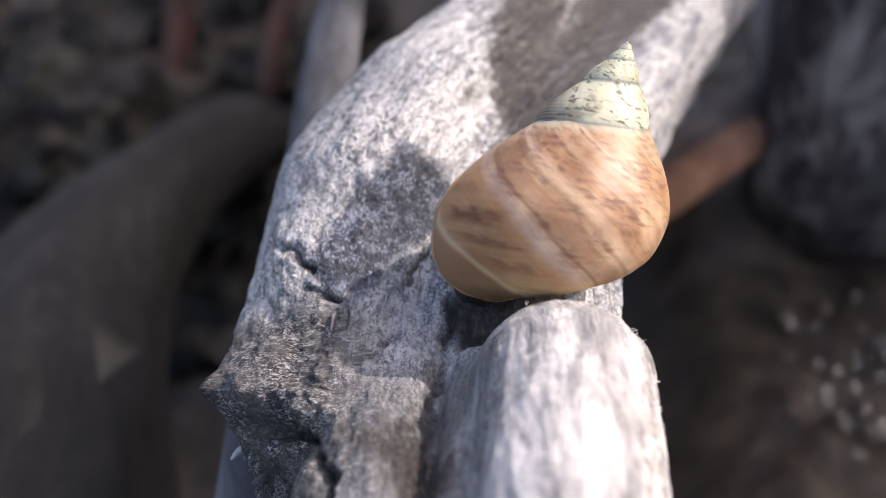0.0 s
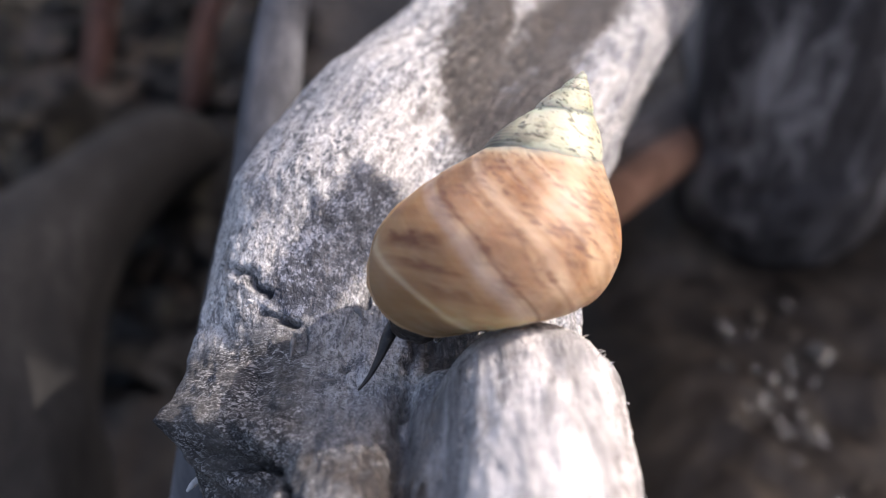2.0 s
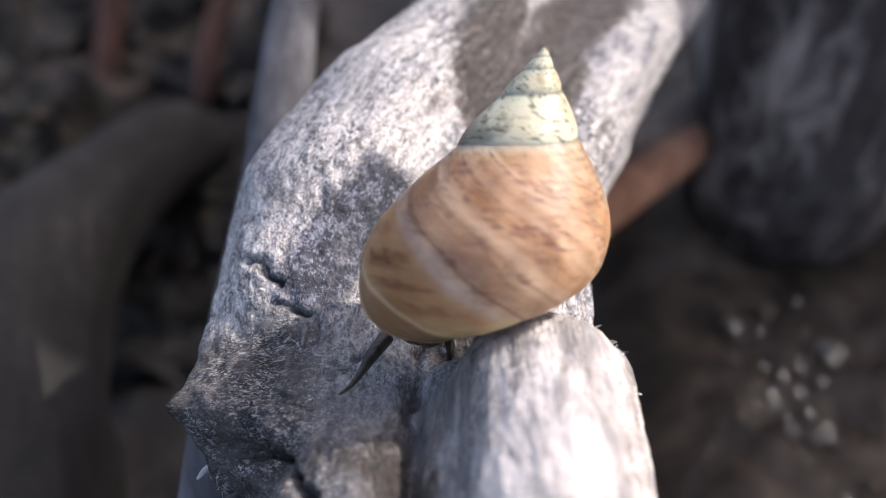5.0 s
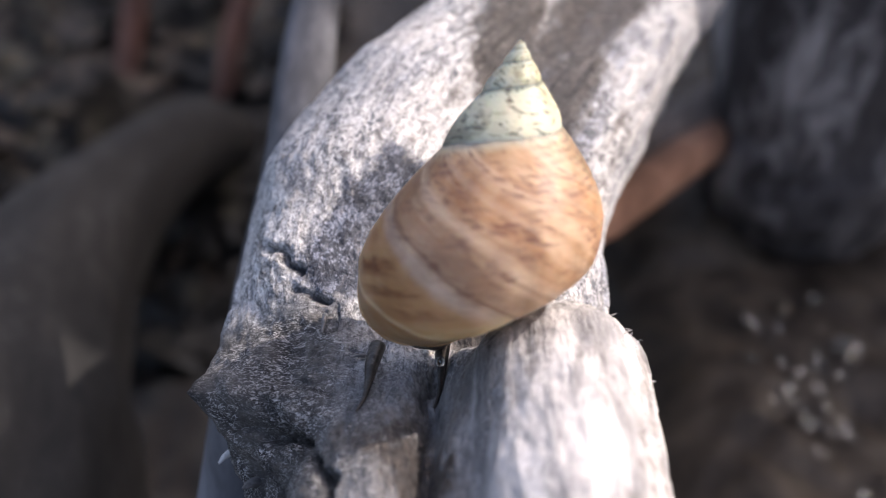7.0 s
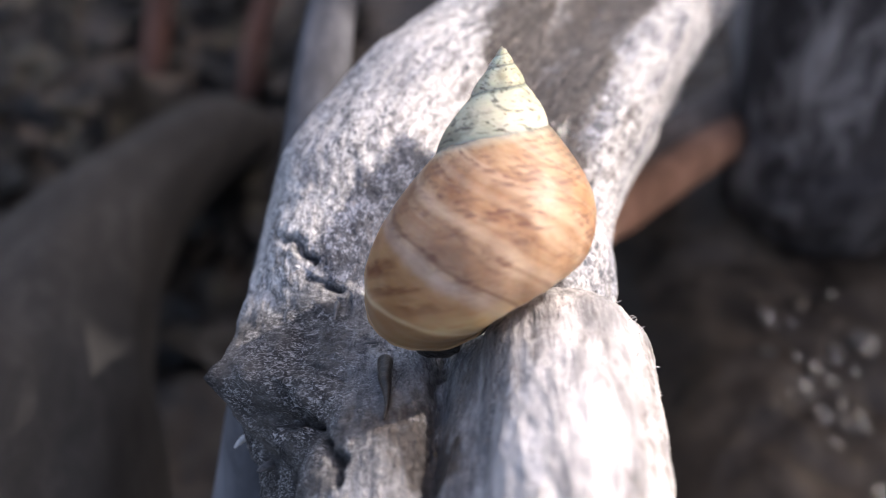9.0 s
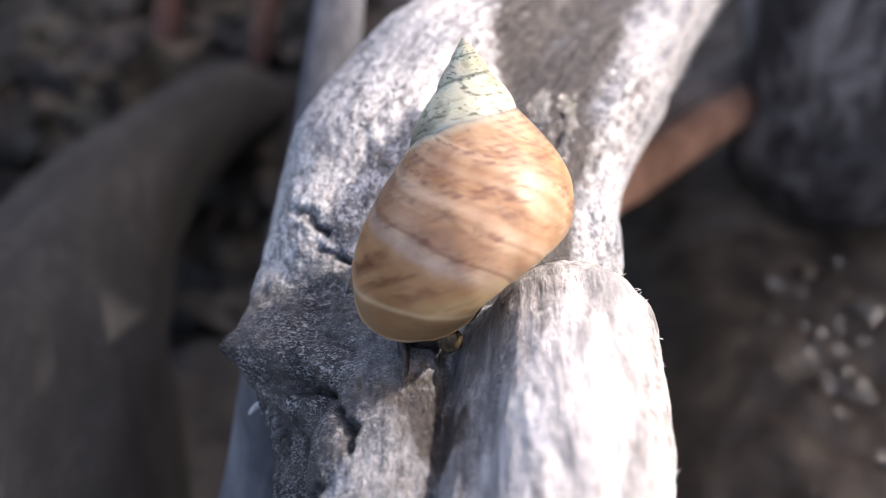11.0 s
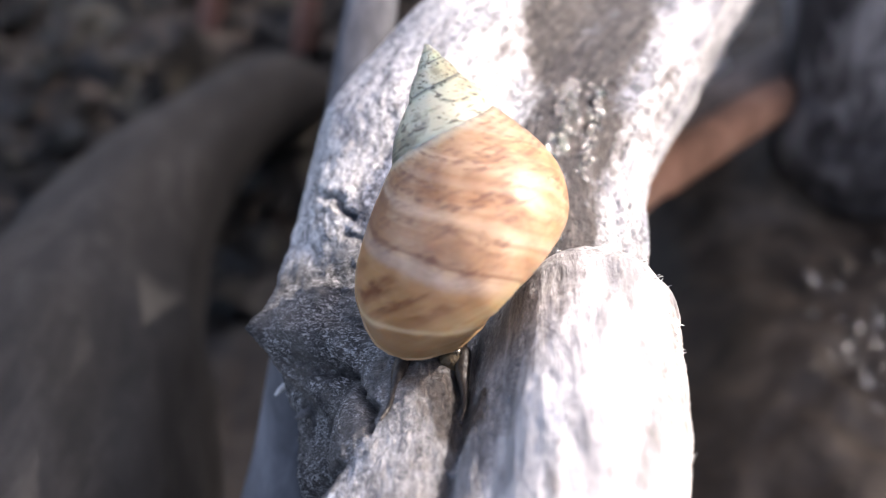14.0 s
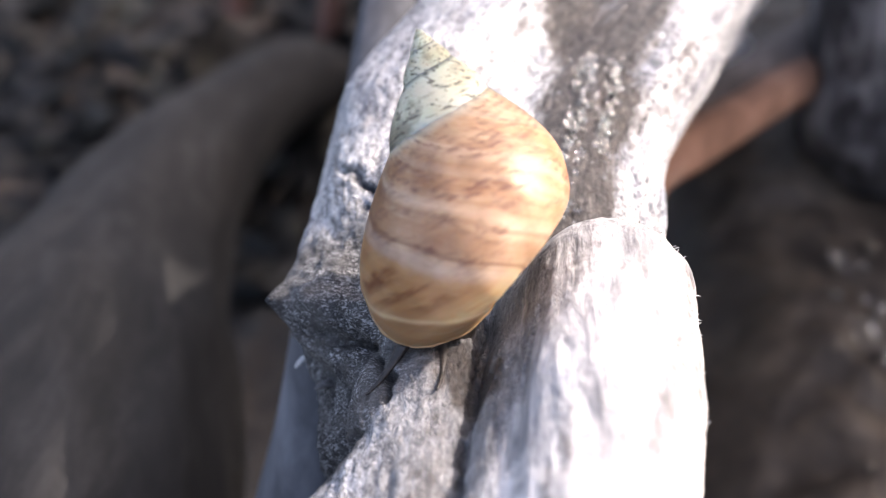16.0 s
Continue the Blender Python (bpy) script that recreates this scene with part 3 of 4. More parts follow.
    me.polygons.foreach_set("use_smooth", np.ones(len(me.polygons), bool))
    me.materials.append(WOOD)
    x, y, z = me_verts.T
    damp_line = np.minimum(near_line(me_verts * (1, 1, 0), [(0.62, -1.2, 0), (0.75, 0.3, 0), (1.05, 1.3, 0), (1.3, 2.2, 0), (2.1, 4.2, 0), (4, 8, 0)]),
                           near_line(me_verts * (1, 1, 0), [(1.1, 1.5, 0), (0.92, 2.1, 0), (0.86, 3.0, 0), (1.15, 4.0, 0)]) + 0.12)
    mould_line = near_line(me_verts * (1, 1, 0), [(-0.91, 0.0, 0), (-0.76, 0.29, 0), (-0.5, 0.6, 0), (-0.24, 0.83, 0)])
    wet_shade_spot = smooth(-near_line(me_verts * (1, 1, 0), [(-0.55, -2.05, 0), (-0.33, -2.2, 0), (-0.12, -2.55, 0)]), -0.45, -0.05)
    # the shade under the shell's lip, painted with the same dark brown
    wet_shade_spot = np.maximum(0.55 * wet_shade_spot, 0.9 * smooth(-near_line(me_verts * (1, 1, 0), [(0.22, -0.45, 0), (0.42, -0.72, 0)]), -0.34, -0.10))
    # where the lump's bright side meets the painted shade on its left
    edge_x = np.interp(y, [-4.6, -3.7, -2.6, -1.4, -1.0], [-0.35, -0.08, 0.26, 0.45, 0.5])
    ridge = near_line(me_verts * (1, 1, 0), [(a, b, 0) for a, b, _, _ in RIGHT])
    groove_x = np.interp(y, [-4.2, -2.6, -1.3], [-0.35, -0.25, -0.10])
    for name, values in (
        ("damp_shade", np.maximum(smooth(-damp_line, -0.70, -0.16) * (1 - 0.3 * smooth(y, 2.0, 3.2) * smooth(x - np.interp(y, *BEND), 0.1, 0.4)) * smooth(z, 9.6, 10.1) * smooth(y, -1.15, -0.75), wet_shade_spot)),
        ("mould", smooth(-mould_line, -0.62, -0.10)),
        ("pale", np.maximum(smooth(y, -0.3, 0.5) * smooth(-x + np.interp(y, *BEND), -0.3, 0.2), 0.5 * smooth(-ridge, -0.5, -0.2))),
        ("char", np.clip(1.25 * np.exp(-(np.maximum(x + 1.3, 0) / 0.65) ** 2) * smooth(-y, 0.10, 0.75) * smooth(np.interp(x, [-1.6, -1.2, -0.85], [3.5, 3.1, 2.6]) + y, -0.15, 0.1), 0, 1)),
        ("bleach", smooth(x - edge_x, -0.06, 0.14) * smooth(-y, 0.9, 1.5)),
        # grey wood darkened further to stand for shade beside the lump
        ("grey_shade", (0.8 * smooth(x - groove_x, -0.9, -0.5) + 0.2 * smooth(x - groove_x, -0.05, 0.12)) * smooth(edge_x - x, -0.10, 0.06) * smooth(-y, 1.0, 1.6)),
        ("crack_shade", np.append(crack_shade, [0, 0])),
    ):
        at = me.attributes.new(name, "FLOAT", "POINT")
        at.data.foreach_set("value", values.astype(np.float32))
    at = me.attributes.new("grain", "FLOAT_VECTOR", "POINT")
    at.data.foreach_set("vector", np.stack([x - np.interp(y, *BEND), y, z], 1).astype(np.float32).ravel())
    me.update()
    ob = new("driftwood_root", me)
    return tagged(ob, "weathered grey driftwood root with a knob, cracks and damp brown stain", "driftwood")


root = build_root()


def root_surface(y, degrees):
    """A place on the root's skin, its outward way across the limb."""
    ax, az = root_axis(y)
    way = np.array([math.sin(radians(degrees)), 0, math.cos(radians(degrees))])
    r = 4.6
    for _ in range(14):
        r -= 0.9 * float(root_distance(np.array([[ax + way[0] * r, y, az + way[2] * r]]))[0])
    return np.array([ax + way[0] * r, y, az + way[2] * r]), way


def build_fibres():
    """Short torn fibres that stand off the lump's sunny flank."""
    rng = np.random.default_rng(8)
    verts, faces = [], []
    for _ in range(420):
        y = rng.uniform(-4.3, -1.1)
        p, w = root_surface(y, rng.uniform(25, 62))
        w = w + rng.normal(0, 0.5, 3) + (0, -0.3, 0.2)
        w /= np.linalg.norm(w)
        n = len(verts)
        length, thick = rng.uniform(0.010, 0.032), rng.uniform(0.005, 0.011)
        side = np.cross(w, (0, 1, 0.2))
        side /= np.linalg.norm(side)
        up = np.cross(side, w)
        bend = rng.normal(0, 0.02, 3)
        for k in range(3):
            a = 2.1 * k
            verts.append(p - w * 0.03 + thick * (math.cos(a) * side + math.sin(a) * up))
        for k in range(3):
            a = 2.1 * k
            verts.append(p + w * length * 0.6 + bend * 0.4 + 0.6 * thick * (math.cos(a) * side + math.sin(a) * up))
        verts.append(p + w * length + bend)
        for k in range(3):
            j = (k + 1) % 3
            faces += [[n + k, n + j, n + 3 + j, n + 3 + k], [n + 3 + k, n + 3 + j, n + 6]]
    return mesh_from("fibre_fringe", np.array(verts) * CM, faces, BONE, False)


def build_splinter(base, tip, width, seed):
    """A flat torn sliver of wood from base to tip."""
    base, tip = np.array(base), np.array(tip)
    mid = (base + tip) / 2 + (0, 0, width * 0.25)
    return tube("splinter", [(*base, width * 0.6), (*mid, width * 0.45), (*(mid * 0.3 + tip * 0.7), width * 0.25), (*tip, 0.01)], BONE if seed % 2 else CHAR, 24, 10, 0.22, seed)


tagged(part("fibre_fringe", build_fibres(), root, "short torn pale fibres"), kind="stuff")
for base, tip, width, seed in (((-1.85, -1.17, 9.05), (-1.97, -1.30, 9.03), 0.07, 61), ((-1.55, -1.60, 9.2), (-1.70, -1.72, 9.25), 0.08, 62),
                               ((-0.98, -0.52, 10.20), (-1.0, -0.74, 10.2), 0.05, 64), ((-0.42, -0.20, 10.22), (-0.36, -0.36, 10.26), 0.06, 66),
                               ((-0.62, -1.0, 10.2), (-0.74, -1.06, 10.25), 0.04, 68), ((-1.15, -0.18, 10.12), (-1.4, -0.12, 10.28), 0.07, 71)):
    part("splinter", build_splinter(base, tip, width, seed), root, "torn sliver of wood")


def film_beads(places, sizes, lean, spread, seed):
    """Low round beads of clear wet film, all tilted by lean to throw sun glints."""
    rng = np.random.default_rng(seed)
    verts, faces = [], []
    u = np.linspace(0.02, math.pi - 0.02, 7)
    w = np.linspace(0, 2 * math.pi, 10, endpoint=False)
    d = np.stack([np.sin(u)[:, None] * np.cos(w), np.sin(u)[:, None] * np.sin(w), 0.16 * np.cos(u)[:, None] + 0 * w], -1).reshape(-1, 3)
    q = grid_faces(7, 10, True)[:, ::-1]
    for p, size in zip(places, sizes):
        z = Vector(np.array(lean) + rng.normal(0, spread, 3)).normalized()
        turn = np.array(z.to_track_quat("Z", "Y").to_matrix())
        n = len(verts)
        verts.extend((d * size @ turn.T + p).tolist())
        faces.extend((q + n).tolist())
    return verts, faces


def build_droplets():
    """Beads of slime left in two trails along the damp valley."""
    rng = np.random.default_rng(14)
    places, sizes = [], []
    for i in range(250):
        k = rng.uniform(0, 1)
        lane = (0.82 + 0.14 * k, 1.18 + 0.12 * k)[i % 2]
        y = 0.45 + 1.25 * k + rng.normal(0, 0.08)
        if i > 200:
            lane, y = 0.75 + rng.normal(0, 0.15), rng.uniform(-0.6, 0.5)
        ax, az = root_axis(y)
        p, out = root_surface(y, math.degrees(math.atan2(lane + rng.normal(0, 0.06) - ax, 1.7)))
        places.append(p + out * 0.03)
        sizes.append(rng.uniform(0.016, 0.044))
    # the lean is set for the sun's reflection, not by the wood's slope
    verts, faces = film_beads(places, sizes, (0.40, -0.32, 0.86), 0.085, 15)
    return mesh_from("slime_droplets", np.array(verts) * CM, faces, WATER)


tagged(new("slime_droplets", build_droplets()), "tiny wet glinting slime beads on damp driftwood", "droplets", kind="stuff")


# ---- the snail ----
TURNS, WHORL = 5.2, 2.063
THETA_END = radians(-1.7)
SLANT = radians(-13.7)
LENGTH = 2.55


def shell_section(phi_turns):
    """Centre distance, drop, radial and axial radius of the whorl so many turns before the mouth."""
    g = WHORL ** (-phi_turns)
    return 0.501 * g, 1.95 * g, 0.646 * g, 0.673 * g, g


def whorl_point(c, h, ra, rb, cs, sn):
    """Distance from the axis and drop from the apex: a straight-sided cone above, a rounded belly below."""
    if sn <= 0:
        return c + ra * math.copysign(abs(cs) ** 0.70, cs), h + rb * abs(sn) ** (0.70 if cs >= 0 else 0.70 - 2.8 * cs)
    k = 1 - 1 / WHORL
    drop = h * (1 - k * sn)
    if cs >= 0:
        return (c + ra) * (drop / h + k * sn * (1 - sn) ** 2 + (0.34 * sn - 0.09) * sn * (1 - sn)), drop
    top = (c + ra) / WHORL
    return top + (c - ra - top) * -cs, drop


def mouth_tuck(back, cs):
    """How much the base draws in towards the mouth, most on the inner side."""
    return (0.085 + (0.10 if cs < 0 else 0.0) * min(1.0, -cs * 4)) * math.exp(-(back / 0.09) ** 2)


def build_shell():
    rows, cols = 620, 96
    verts, uvs = [], []
    for i in range(rows):
        back = TURNS * (1 - i / (rows - 1)) ** 1.15
        c, h, ra, rb, g = shell_section(back)
        theta = THETA_END + 2 * math.pi * back
        wob = 1 + 0.006 * math.sin(back * 61) + 0.004 * math.sin(back * 143 + 1)
        for j in range(cols):
            s = 2 * math.pi * j / cols
            cs, sn = math.cos(s), math.sin(s)
            full = 1 + (0.13 * math.exp(-((back - 0.22) / 0.12) ** 2) - mouth_tuck(back, cs) if sn < 0 else 0)
            rad, drop = whorl_point(c, h, ra * wob, rb * wob * full, cs, sn)
            th = theta + SLANT * sn * math.exp(-6 * back)
            verts.append((rad * math.cos(th), rad * math.sin(th), LENGTH - drop))
            uvs.append((back + 0.17 * sn, 0.5 - sn * 0.5))
    faces = grid_faces(rows, cols, True)
    n = len(verts)
    c, h, ra, rb, g = shell_section(TURNS)
    verts.append((0, 0, LENGTH - h / WHORL + 0.002))
    uvs.append((TURNS, 0))
    tip = [[n, (j + 1) % cols, j] for j in range(cols)]
    me = mesh_from("shell", np.array(verts) * CM, faces.tolist() + tip, SHELL)
    layer = me.uv_layers.new(name="whorl")
    idx = np.empty(len(me.loops), np.int32)
    me.loops.foreach_get("vertex_index", idx)
    layer.data.foreach_set("uv", np.array(uvs, np.float32)[idx].ravel())
    return me


def build_lip():
    """The thickened rim of the shell's mouth."""
    c, h, ra, rb, g = shell_section(0.0)
    verts = []
    rows, cols = 96, 10
    for j in range(rows):
        s = 2 * math.pi * j / rows
        cs, sn = math.cos(s), math.sin(s)
        for k in range(cols):
            a = 2 * math.pi * k / cols
            grow = 1.0 + 0.022 * math.cos(a) + 0.006 * math.sin(9 * s) + 0.005 * math.sin(23 * s + 1)
            rad, drop = whorl_point(c, h, ra * grow, rb * grow * (1 - (mouth_tuck(0, cs) if sn < 0 else 0)), cs, sn)
            th = THETA_END + SLANT * sn - 0.022 * math.sin(a)
            verts.append((rad * math.cos(th), rad * math.sin(th), LENGTH - drop))
    faces = grid_faces(rows + 1, cols, True) % (rows * cols)
    return mesh_from("shell_lip", np.array(verts) * CM, faces.tolist(), LIP)


def blob(name, centre, size, mat, seed=0, rough=0.08, squash=0.0, rows=40, cols=56):
    """A soft rounded lump, flattened underneath by squash."""
    u = np.linspace(0.001, math.pi - 0.001, rows)
    w = np.linspace(0, 2 * math.pi, cols, endpoint=False)
    d = np.stack([np.sin(u)[:, None] * np.cos(w), np.sin(u)[:, None] * np.sin(w), np.cos(u)[:, None] + 0 * w], -1).reshape(-1, 3)
    k = 1 + rough * fbm(d * 2.2 + seed, 3, seed)
    v = d * k[:, None]
    v[:, 2] = np.where(v[:, 2] < 0, v[:, 2] * (1 - squash), v[:, 2])
    v = v * np.array(size) + np.array(centre)
    return mesh_from(name, v * CM, grid_faces(rows, cols, True)[:, ::-1].tolist(), mat)


def build_tentacle():
    pts = [(0, 0, -0.25, 0.075), (0.0, 0, 0.0, 0.062), (0.018, 0, 0.18, 0.038), (0.022, 0, 0.36, 0.023), (0.0, 0, 0.50, 0.014), (-0.01, 0, 0.53, 0.006)]
    return tube("tentacle", pts, FLESH, 40, 20, 0.05, 4)


snail = tagged(new("sea_snail"), "live sea snail with tan speckled spiral shell crawling on driftwood", "snail")
shell = part("shell", build_shell(), snail, "tan glossy spiral shell with rust dots")
part("lip", build_lip(), shell, "pale yellow shell rim")
part("foot", blob("foot", (0.38, -0.16, 0.60), (0.44, 0.24, 0.58), FLESH, 3, 0.08), snail, "dark wet muscular foot")
head = part("head", blob("head", (0.55, -0.22, 0.06), (0.24, 0.20, 0.20), FLESH, 5, 0.08), snail, "dark wet head under the shell")
snout = part("snout", blob("snout", (0, 0, 0), (0.115, 0.10, 0.105), SNOUT, 6, 0.10), snail, "blunt yellow-brown snout")
slime_drop = part("slime_drop", blob("slime_drop", (0, 0, 0), (0.038, 0.036, 0.045), WATER, 8, 0.05, rows=16, cols=20), snail, "clear drop of slime")
tentacle_a = part("tentacle", build_tentacle(), snail, "thin dark tapering tentacle")
tentacle_b = part("tentacle", tentacle_a.data, snail, "thin dark tapering tentacle")

# ---- limbs round the root ----
def limb(name, pts, mat, label, category, **kw):
    return tagged(new(name, tube(name, pts, mat, **kw)), label, category)


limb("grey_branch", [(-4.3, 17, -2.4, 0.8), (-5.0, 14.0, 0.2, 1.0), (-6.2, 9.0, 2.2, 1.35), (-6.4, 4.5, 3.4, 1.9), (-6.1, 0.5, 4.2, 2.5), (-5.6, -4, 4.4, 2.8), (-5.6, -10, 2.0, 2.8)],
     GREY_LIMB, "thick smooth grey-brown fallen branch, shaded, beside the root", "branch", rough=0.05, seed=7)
limb("bleached_branch", [(-1.2, 8, 9.4, 0.30), (-1.35, 5.4, 9.5, 0.32), (-1.42, 3.9, 9.45, 0.36), (-1.45, 2.68, 9.3, 0.38), (-1.6, 1.64, 8.8, 0.42), (-1.72, 0.58, 8.3, 0.48), (-1.8, -0.84, 7.4, 0.62), (-1.9, -3, 6.0, 0.9), (-1.7, -8, 2.0, 1.2)],
     BLUE_LIMB, "bluish grey bleached branch pressed against the driftwood root", "branch", rough=0.05, seed=9)
limb("charred_log", [(7.4, 10.9, 12.0, 2.1), (7.7, 10.5, 7.6, 2.1), (8.1, 10.2, 4.6, 2.15), (8.1, 9.8, 2.8, 2.1), (8.1, 9.5, 1.8, 1.5), (8.1, 9.4, 1.4, 0.6)],
     BLACK_LIMB, "thick blackened upright log with peeling grey patches", "log", rough=0.06, seed=12)
limb("rust_branch", [(9.6, 15.2, 1.6, 0.45), (8.48, 13.5, 2.34, 0.45), (6.64, 10.83, 3.33, 0.42), (5.04, 8.36, 4.52, 0.38), (4.09, 7.23, 4.87, 0.38), (3.18, 6.1, 5.23, 0.38), (2.43, 5.4, 5.2, 0.38), (1.2, 4.4, 3.6, 0.45), (0.2, 3.2, 0.5, 0.5)],
     RUST_LIMB, "rust-brown dead branch leaning over dark mud", "branch", rough=0.09, seed=15)
limb("tan_branch", [(9.3, 15.6, 1.6, 0.5), (7.81, 13.3, 2.82, 0.5), (6.03, 10.64, 3.86, 0.46), (4.81, 9.04, 4.47, 0.44), (3.81, 8.0, 4.65, 0.42), (2.92, 7.0, 4.5, 0.42), (1.6, 6.0, 2.6, 0.45), (0.8, 5.2, -0.6, 0.5)],
     TAN_LIMB, "weathered grey-brown branch lying along a rust-brown one", "branch", rough=0.10, seed=25)
limb("red_twig", [(-5.9, 24, 7.5, 0.36), (-6.5, 21.5, 3.5, 0.38), (-7.3, 20, 0.0, 0.36), (-7.8, 19, -2.5, 0.38)], TWIG,
     "thin red-brown twig standing in shade", "twig", rough=0.08, seed=18, cols=20)
limb("curled_twig", [(-5.2, 21, 5.6, 0.30), (-4.2, 20.2, 5.3, 0.34), (-3.5, 19.7, 3.9, 0.36), (-3.6, 19.0, 2.2, 0.34), (-4.3, 18.5, 0.7, 0.3), (-4.8, 18, -1.5, 0.3)], TWIG,
     "hooked red-brown twig standing in shade", "twig", rough=0.08, seed=19, cols=20)


# out of view: added only to keep the sun off the background
limb("unseen_shade_trunk", [(32, 62, 11.0, 10.6), (28, 40, 12.0, 10.8), (24, 24, 13.2, 11.6), (22.4, 17, 13.5, 11.6), (22, 13.4, 13.3, 10.8), (22, 12.2, 12.0, 8.5), (22, 10.8, 10.8, 7.6), (22, 9.9, 10.0, 4.5)],
     GREY_LIMB, "unseen grey trunk, added to shade the mud beyond the root", "tree trunk", rough=0.04, seed=23)


# out of view: trunk and bough added as sun blockers for the left branches
tree = tagged(new("unseen_shade_tree"), "unseen grey tree with a low bough, added to shade the fallen branches", "tree")
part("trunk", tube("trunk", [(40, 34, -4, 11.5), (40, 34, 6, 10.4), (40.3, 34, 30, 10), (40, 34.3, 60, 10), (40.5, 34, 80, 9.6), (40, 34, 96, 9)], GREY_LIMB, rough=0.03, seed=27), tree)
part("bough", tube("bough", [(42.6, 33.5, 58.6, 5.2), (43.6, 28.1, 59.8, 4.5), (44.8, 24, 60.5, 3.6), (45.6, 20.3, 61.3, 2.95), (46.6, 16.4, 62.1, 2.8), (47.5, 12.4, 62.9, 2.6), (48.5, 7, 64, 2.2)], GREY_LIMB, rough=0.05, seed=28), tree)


# ---- ground ----
def ground_height(x, y):
    p = np.stack([x, y, 0 * x], 1)
    near = np.exp(-((x - 4) ** 2 + (y - 5) ** 2) / 900.0)
    return -1.6 + 4.2 * smooth(x, -1.0, 6.5) * near + near * (0.9 * fbm(p * 0.25, 3, 51) + 0.25 * fbm(p * 1.4, 3, 53))


def build_ground():
    k = np.linspace(-1, 1, 300)
    warp = np.sign(k) * (22 * np.abs(k) + 2.0e5 * np.abs(k) ** 14)
    gx, gy = np.meshgrid(warp + 2, warp + 8, indexing="ij")
    x, y = gx.ravel(), gy.ravel()
    v = np.stack([x, y, ground_height(x, y)], 1)
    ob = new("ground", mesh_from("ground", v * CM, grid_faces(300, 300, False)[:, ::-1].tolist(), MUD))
    return tagged(ob, "dark wet mud with bits of litter, in shade", "ground", kind="structure")


build_ground()


def scatter(name, mat, count, seed, box, size, flat, label, category):
    """Many small stones or leaf bits lying on the mud, as one object."""
    rng = np.random.default_rng(seed)
    unit = np.array([(1, 0, 0), (-1, 0, 0), (0, 1, 0), (0, -1, 0), (0, 0, 1), (0, 0, -1), (.6, .6, .5), (-.6, .6, .5), (.6, -.6, .5), (-.6, -.6, .5)], float)
    top = [(4, 6, 0), (6, 2, 0), (4, 7, 2), (7, 1, 2), (4, 9, 1), (9, 3, 1), (4, 8, 3), (8, 0, 3), (4, 0, 8), (4, 0, 6), (4, 2, 6), (4, 2, 7), (4, 1, 7), (4, 1, 9), (4, 3, 9), (4, 3, 8),
           (5, 2, 0), (5, 1, 2), (5, 3, 1), (5, 0, 3), (6, 0, 2), (7, 2, 1), (9, 1, 3), (8, 3, 0)]
    xs = rng.uniform(box[0], box[1], count)
    ys = rng.uniform(box[2], box[3], count)
    zs = ground_height(xs, ys)
    verts, faces = [], []
    for i in range(count):
        s = size * rng.lognormal(0, 0.45)
        shape = unit * rng.uniform(0.6, 1.2, (10, 1)) * (1, rng.uniform(0.4, 1), flat)
        a = Euler((rng.normal(0, 0.35), rng.normal(0, 0.35), rng.uniform(0, 6.28))).to_matrix()
        shape = shape @ np.array(a).T * s + (xs[i], ys[i], zs[i] + 0.3 * flat * s)
        n = len(verts)
        verts.extend(shape.tolist())
        faces.extend([[n + q for q in f] for f in top])
    ob = new(name, mesh_from(name, np.array(verts) * CM, faces, mat, False))
    return tagged(ob, label, category, kind="stuff")


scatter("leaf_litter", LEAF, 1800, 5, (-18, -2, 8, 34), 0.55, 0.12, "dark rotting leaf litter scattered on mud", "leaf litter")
# beads added to make the bright glints on the mud
def build_glint_beads():
    rng = np.random.default_rng(31)
    xs, ys = np.r_[rng.normal(7.0, 0.45, 20), rng.uniform(4.5, 8, 6)], np.r_[rng.normal(4.6, 1.0, 20), rng.uniform(3, 7, 6)]
    places = np.stack([xs, ys, ground_height(xs, ys) + 0.10], 1)
    verts, faces = film_beads(places, rng.uniform(0.05, 0.14, 26), (0.24, -0.20, 0.95), 0.07, 32)
    return mesh_from("glint_beads", np.array(verts) * CM, faces, WATER)


tagged(new("glint_beads", build_glint_beads()), "water beads added and tilted to glint on dark wet mud", "droplets", kind="stuff")
scatter("wet_pebbles", PEBBLE, 60, 6, (5.8, 9.5, 0.0, 7), 0.10, 0.6, "small wet glinting pebbles on dark mud", "pebbles")


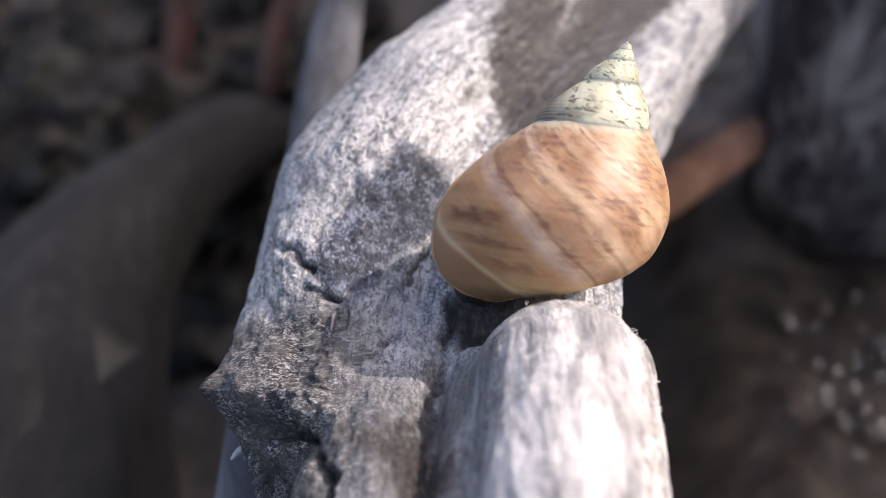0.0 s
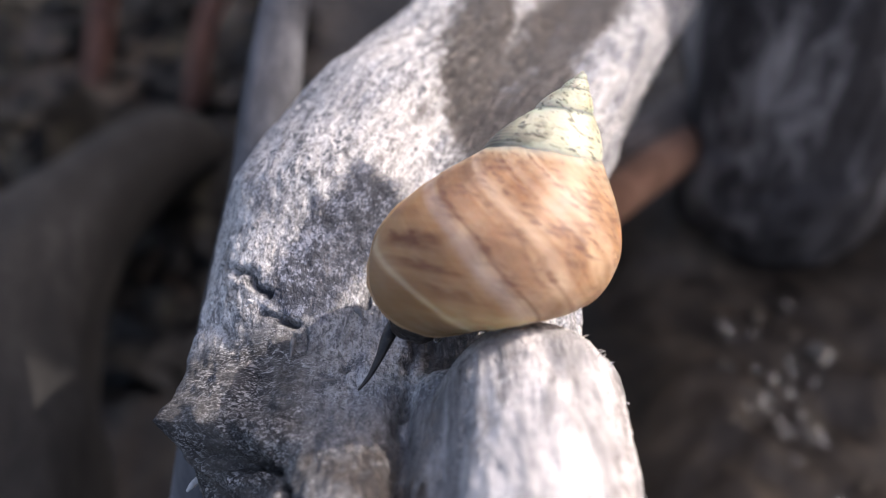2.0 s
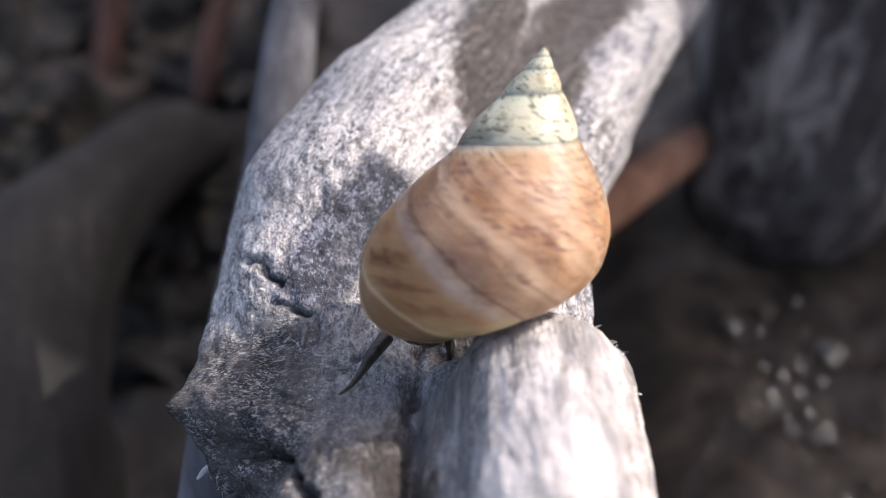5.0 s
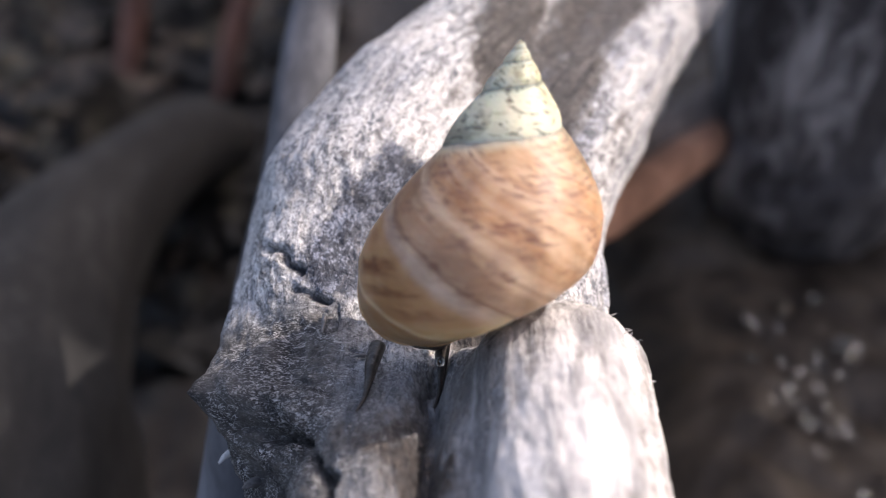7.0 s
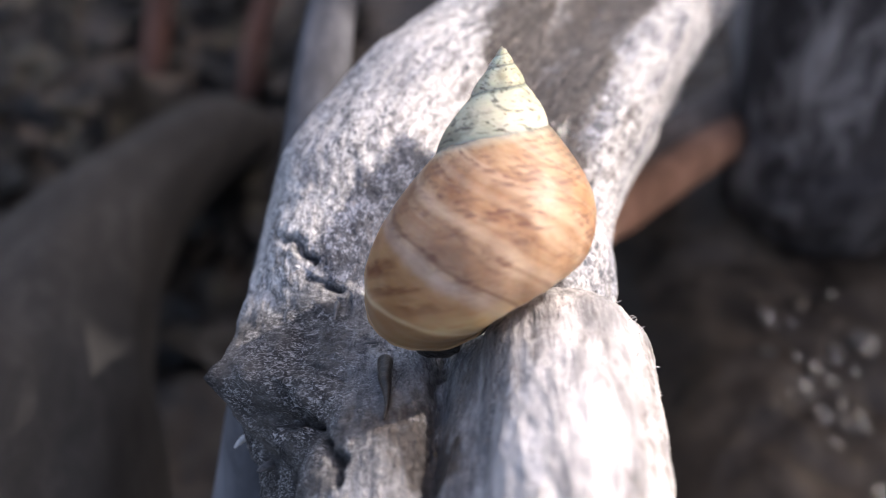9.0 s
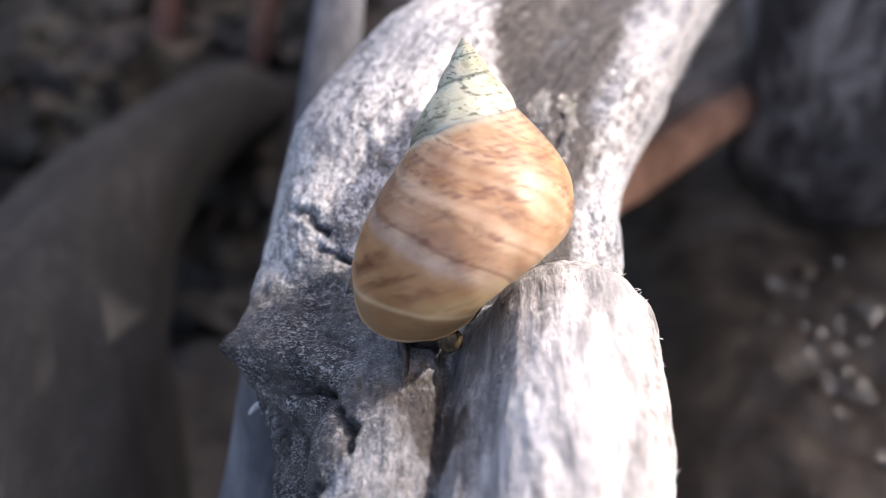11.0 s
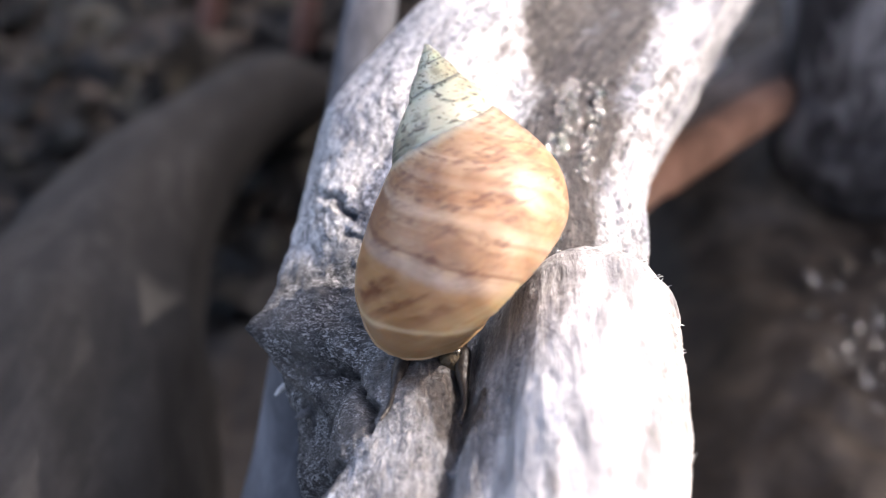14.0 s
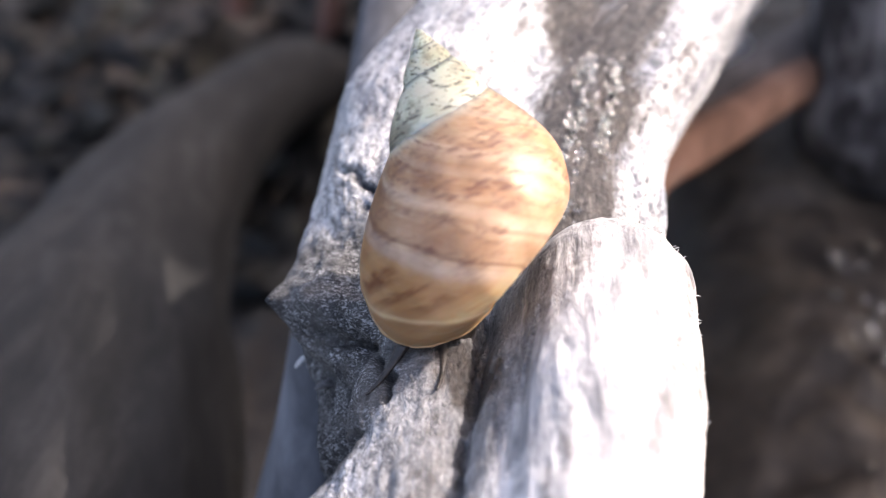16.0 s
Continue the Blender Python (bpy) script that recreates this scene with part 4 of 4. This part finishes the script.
# ---- what moves ----
# seconds, apex of the shell in centimetres, turn in degrees
SNAIL = [
    (0, 1.644, 0.985, 12.125, 38.0, -20.6, 176.7),
    (0.5, 1.565, 0.865, 12.166, 42.6, -21.9, 175.6),
    (1, 1.530, 0.773, 12.211, 44.5, -21.8, 174.0),
    (1.5, 1.516, 0.695, 12.244, 45.0, -21.2, 171.9),
    (2, 1.532, 0.623, 12.269, 43.8, -20.4, 169.9),
    (2.5, 1.485, 0.559, 12.344, 40.8, -17.7, 168.9),
    (3, 1.434, 0.530, 12.377, 39.9, -15.3, 168.0),
    (3.5, 1.310, 0.525, 12.457, 37.0, -11.5, 169.7),
    (4, 1.189, 0.482, 12.488, 38.3, -10.1, 171.2),
    (6.5, 0.738, 0.195, 12.719, 30.8, 0.1, 169.3),
    (7, 0.639, 0.126, 12.755, 34.3, 0.7, 170.7),
    (7.5, 0.601, 0.161, 12.697, 35.2, 2.2, 170.7),
    (8, 0.553, 0.222, 12.607, 38.0, 4.4, 171.2),
    (8.5, 0.516, 0.239, 12.567, 39.4, 5.0, 171.6),
    (9, 0.465, 0.272, 12.516, 41.1, 5.1, 173.1),
    (11.5, -0.087, 0.236, 12.355, 46.7, 6.7, -174.5),
    (12, -0.211, 0.154, 12.385, 46.1, 7.9, -170.9),
    (12.5, -0.304, 0.104, 12.410, 44.8, 9.3, -169.5),
    (13, -0.354, 0.091, 12.351, 46.7, 9.2, -169.0),
    (13.5, -0.420, -0.005, 12.394, 45.5, 9.4, -166.9),
    (14, -0.467, -0.068, 12.408, 44.9, 9.4, -166.3),
    (14.5, -0.516, -0.092, 12.387, 45.2, 10.1, -166.4),
    (15, -0.597, -0.218, 12.450, 44.5, 10.8, -164.3),
    (15.5, -0.620, -0.282, 12.474, 44.3, 10.9, -164.6),
    (16, -0.667, -0.321, 12.468, 43.5, 12.7, -165.3),
]
# the feelers, in the snail's own space
LEFT_FEELER = [
    (0, 0.477, -0.313, 0.415, 178.1, 19.5, 180.0),
    (1.5, 0.637, -0.326, -0.077, 171.7, 6.5, 180.0),
    (3.5, 0.872, -0.228, -0.247, 143.2, 34.2, 180.0),
    (7, 0.990, -0.083, -0.300, 118.5, 6.3, 180.0),
    (8, 1.046, -0.014, -0.237, 117.0, -14.6, 180.0),
    (9, 0.947, 0.121, -0.274, 119.3, -17.0, 180.0),
    (11.5, 0.765, -0.158, -0.021, 123.4, 5.3, 180.0),
    (12.5, 0.909, 0.123, -0.113, 123.6, 18.6, 180.0),
    (14.5, 0.981, 0.067, -0.058, 136.1, 44.3, 180.0),
    (16, 0.963, 0.040, 0.060, 164.9, 56.2, 180.0),
]
RIGHT_FEELER = [
    (0, 0.292, -0.334, 0.499, 150.1, 1.3, 180.0),
    (1.5, 0.303, -0.064, 0.562, -155.0, -2.0, 180.0),
    (3.5, 0.334, -0.339, 0.394, 171.2, -8.5, 180.0),
    (7, 0.415, -0.271, -0.199, 128.2, -2.0, 180.0),
    (8, 0.497, -0.224, 0.355, -168.5, 8.9, 180.0),
    (9, 0.500, -0.188, 0.390, -163.1, 8.0, 180.0),
    (11.5, 0.390, -0.467, 0.352, 150.6, 16.7, 180.0),
    (12.5, 0.347, -0.499, 0.154, 131.8, 20.7, 180.0),
    (14.5, 0.514, 0.207, -0.268, 126.8, 20.0, 180.0),
    (16, 0.662, 0.021, -0.061, 121.6, 25.1, 180.0),
]
# seconds and place of the snout and of the drop of slime under the rim, in the snail's own space
SNOUT_WAY = [(0, 0.44, -0.30, 0.15), (9.2, 0.42, -0.28, 0.12), (10.5, 0.38, -0.10, 0.0), (11.5, 0.36, 0.0, -0.09), (12, 0.40, 0.01, -0.13), (12.5, 0.467, 0.01, -0.155),
             (13, 0.465, 0.01, -0.155), (13.5, 0.52, 0.0, -0.14), (14.2, 0.50, -0.10, -0.08), (15, 0.48, -0.25, 0.1), (16, 0.48, -0.25, 0.1)]
DROP_WAY = [(0, 0.345, -0.25, 0.05), (1.5, 0.345, -0.10, 0.0), (4, 0.345, 0.0, -0.05), (7, 0.405, 0.0, -0.17), (9, 0.37, -0.10, -0.03), (11.5, 0.37, -0.15, 0.0), (13, 0.40, -0.02, -0.05),
            (14.5, 0.475, 0.0, -0.065), (16, 0.54, 0.0, -0.085)]


def motions():
    rows = []
    for t, x, y, z, rx, ry, rz in SNAIL:
        m = pose(x * CM, y * CM, z * CM, rx, ry, rz)
        rows.append((t, m @ Matrix.Translation((0, 0, -LENGTH * CM))))
    walk(snail, rows)
    for feeler, keys in ((tentacle_a, LEFT_FEELER), (tentacle_b, RIGHT_FEELER)):
        walk(feeler, [(t, pose(x * CM, y * CM, z * CM, rx, ry, rz)) for t, x, y, z, rx, ry, rz in keys])
    for bit, keys in ((snout, SNOUT_WAY), (slime_drop, DROP_WAY)):
        walk(bit, [(t, pose(x * CM, y * CM, z * CM)) for t, x, y, z in keys])


motions()
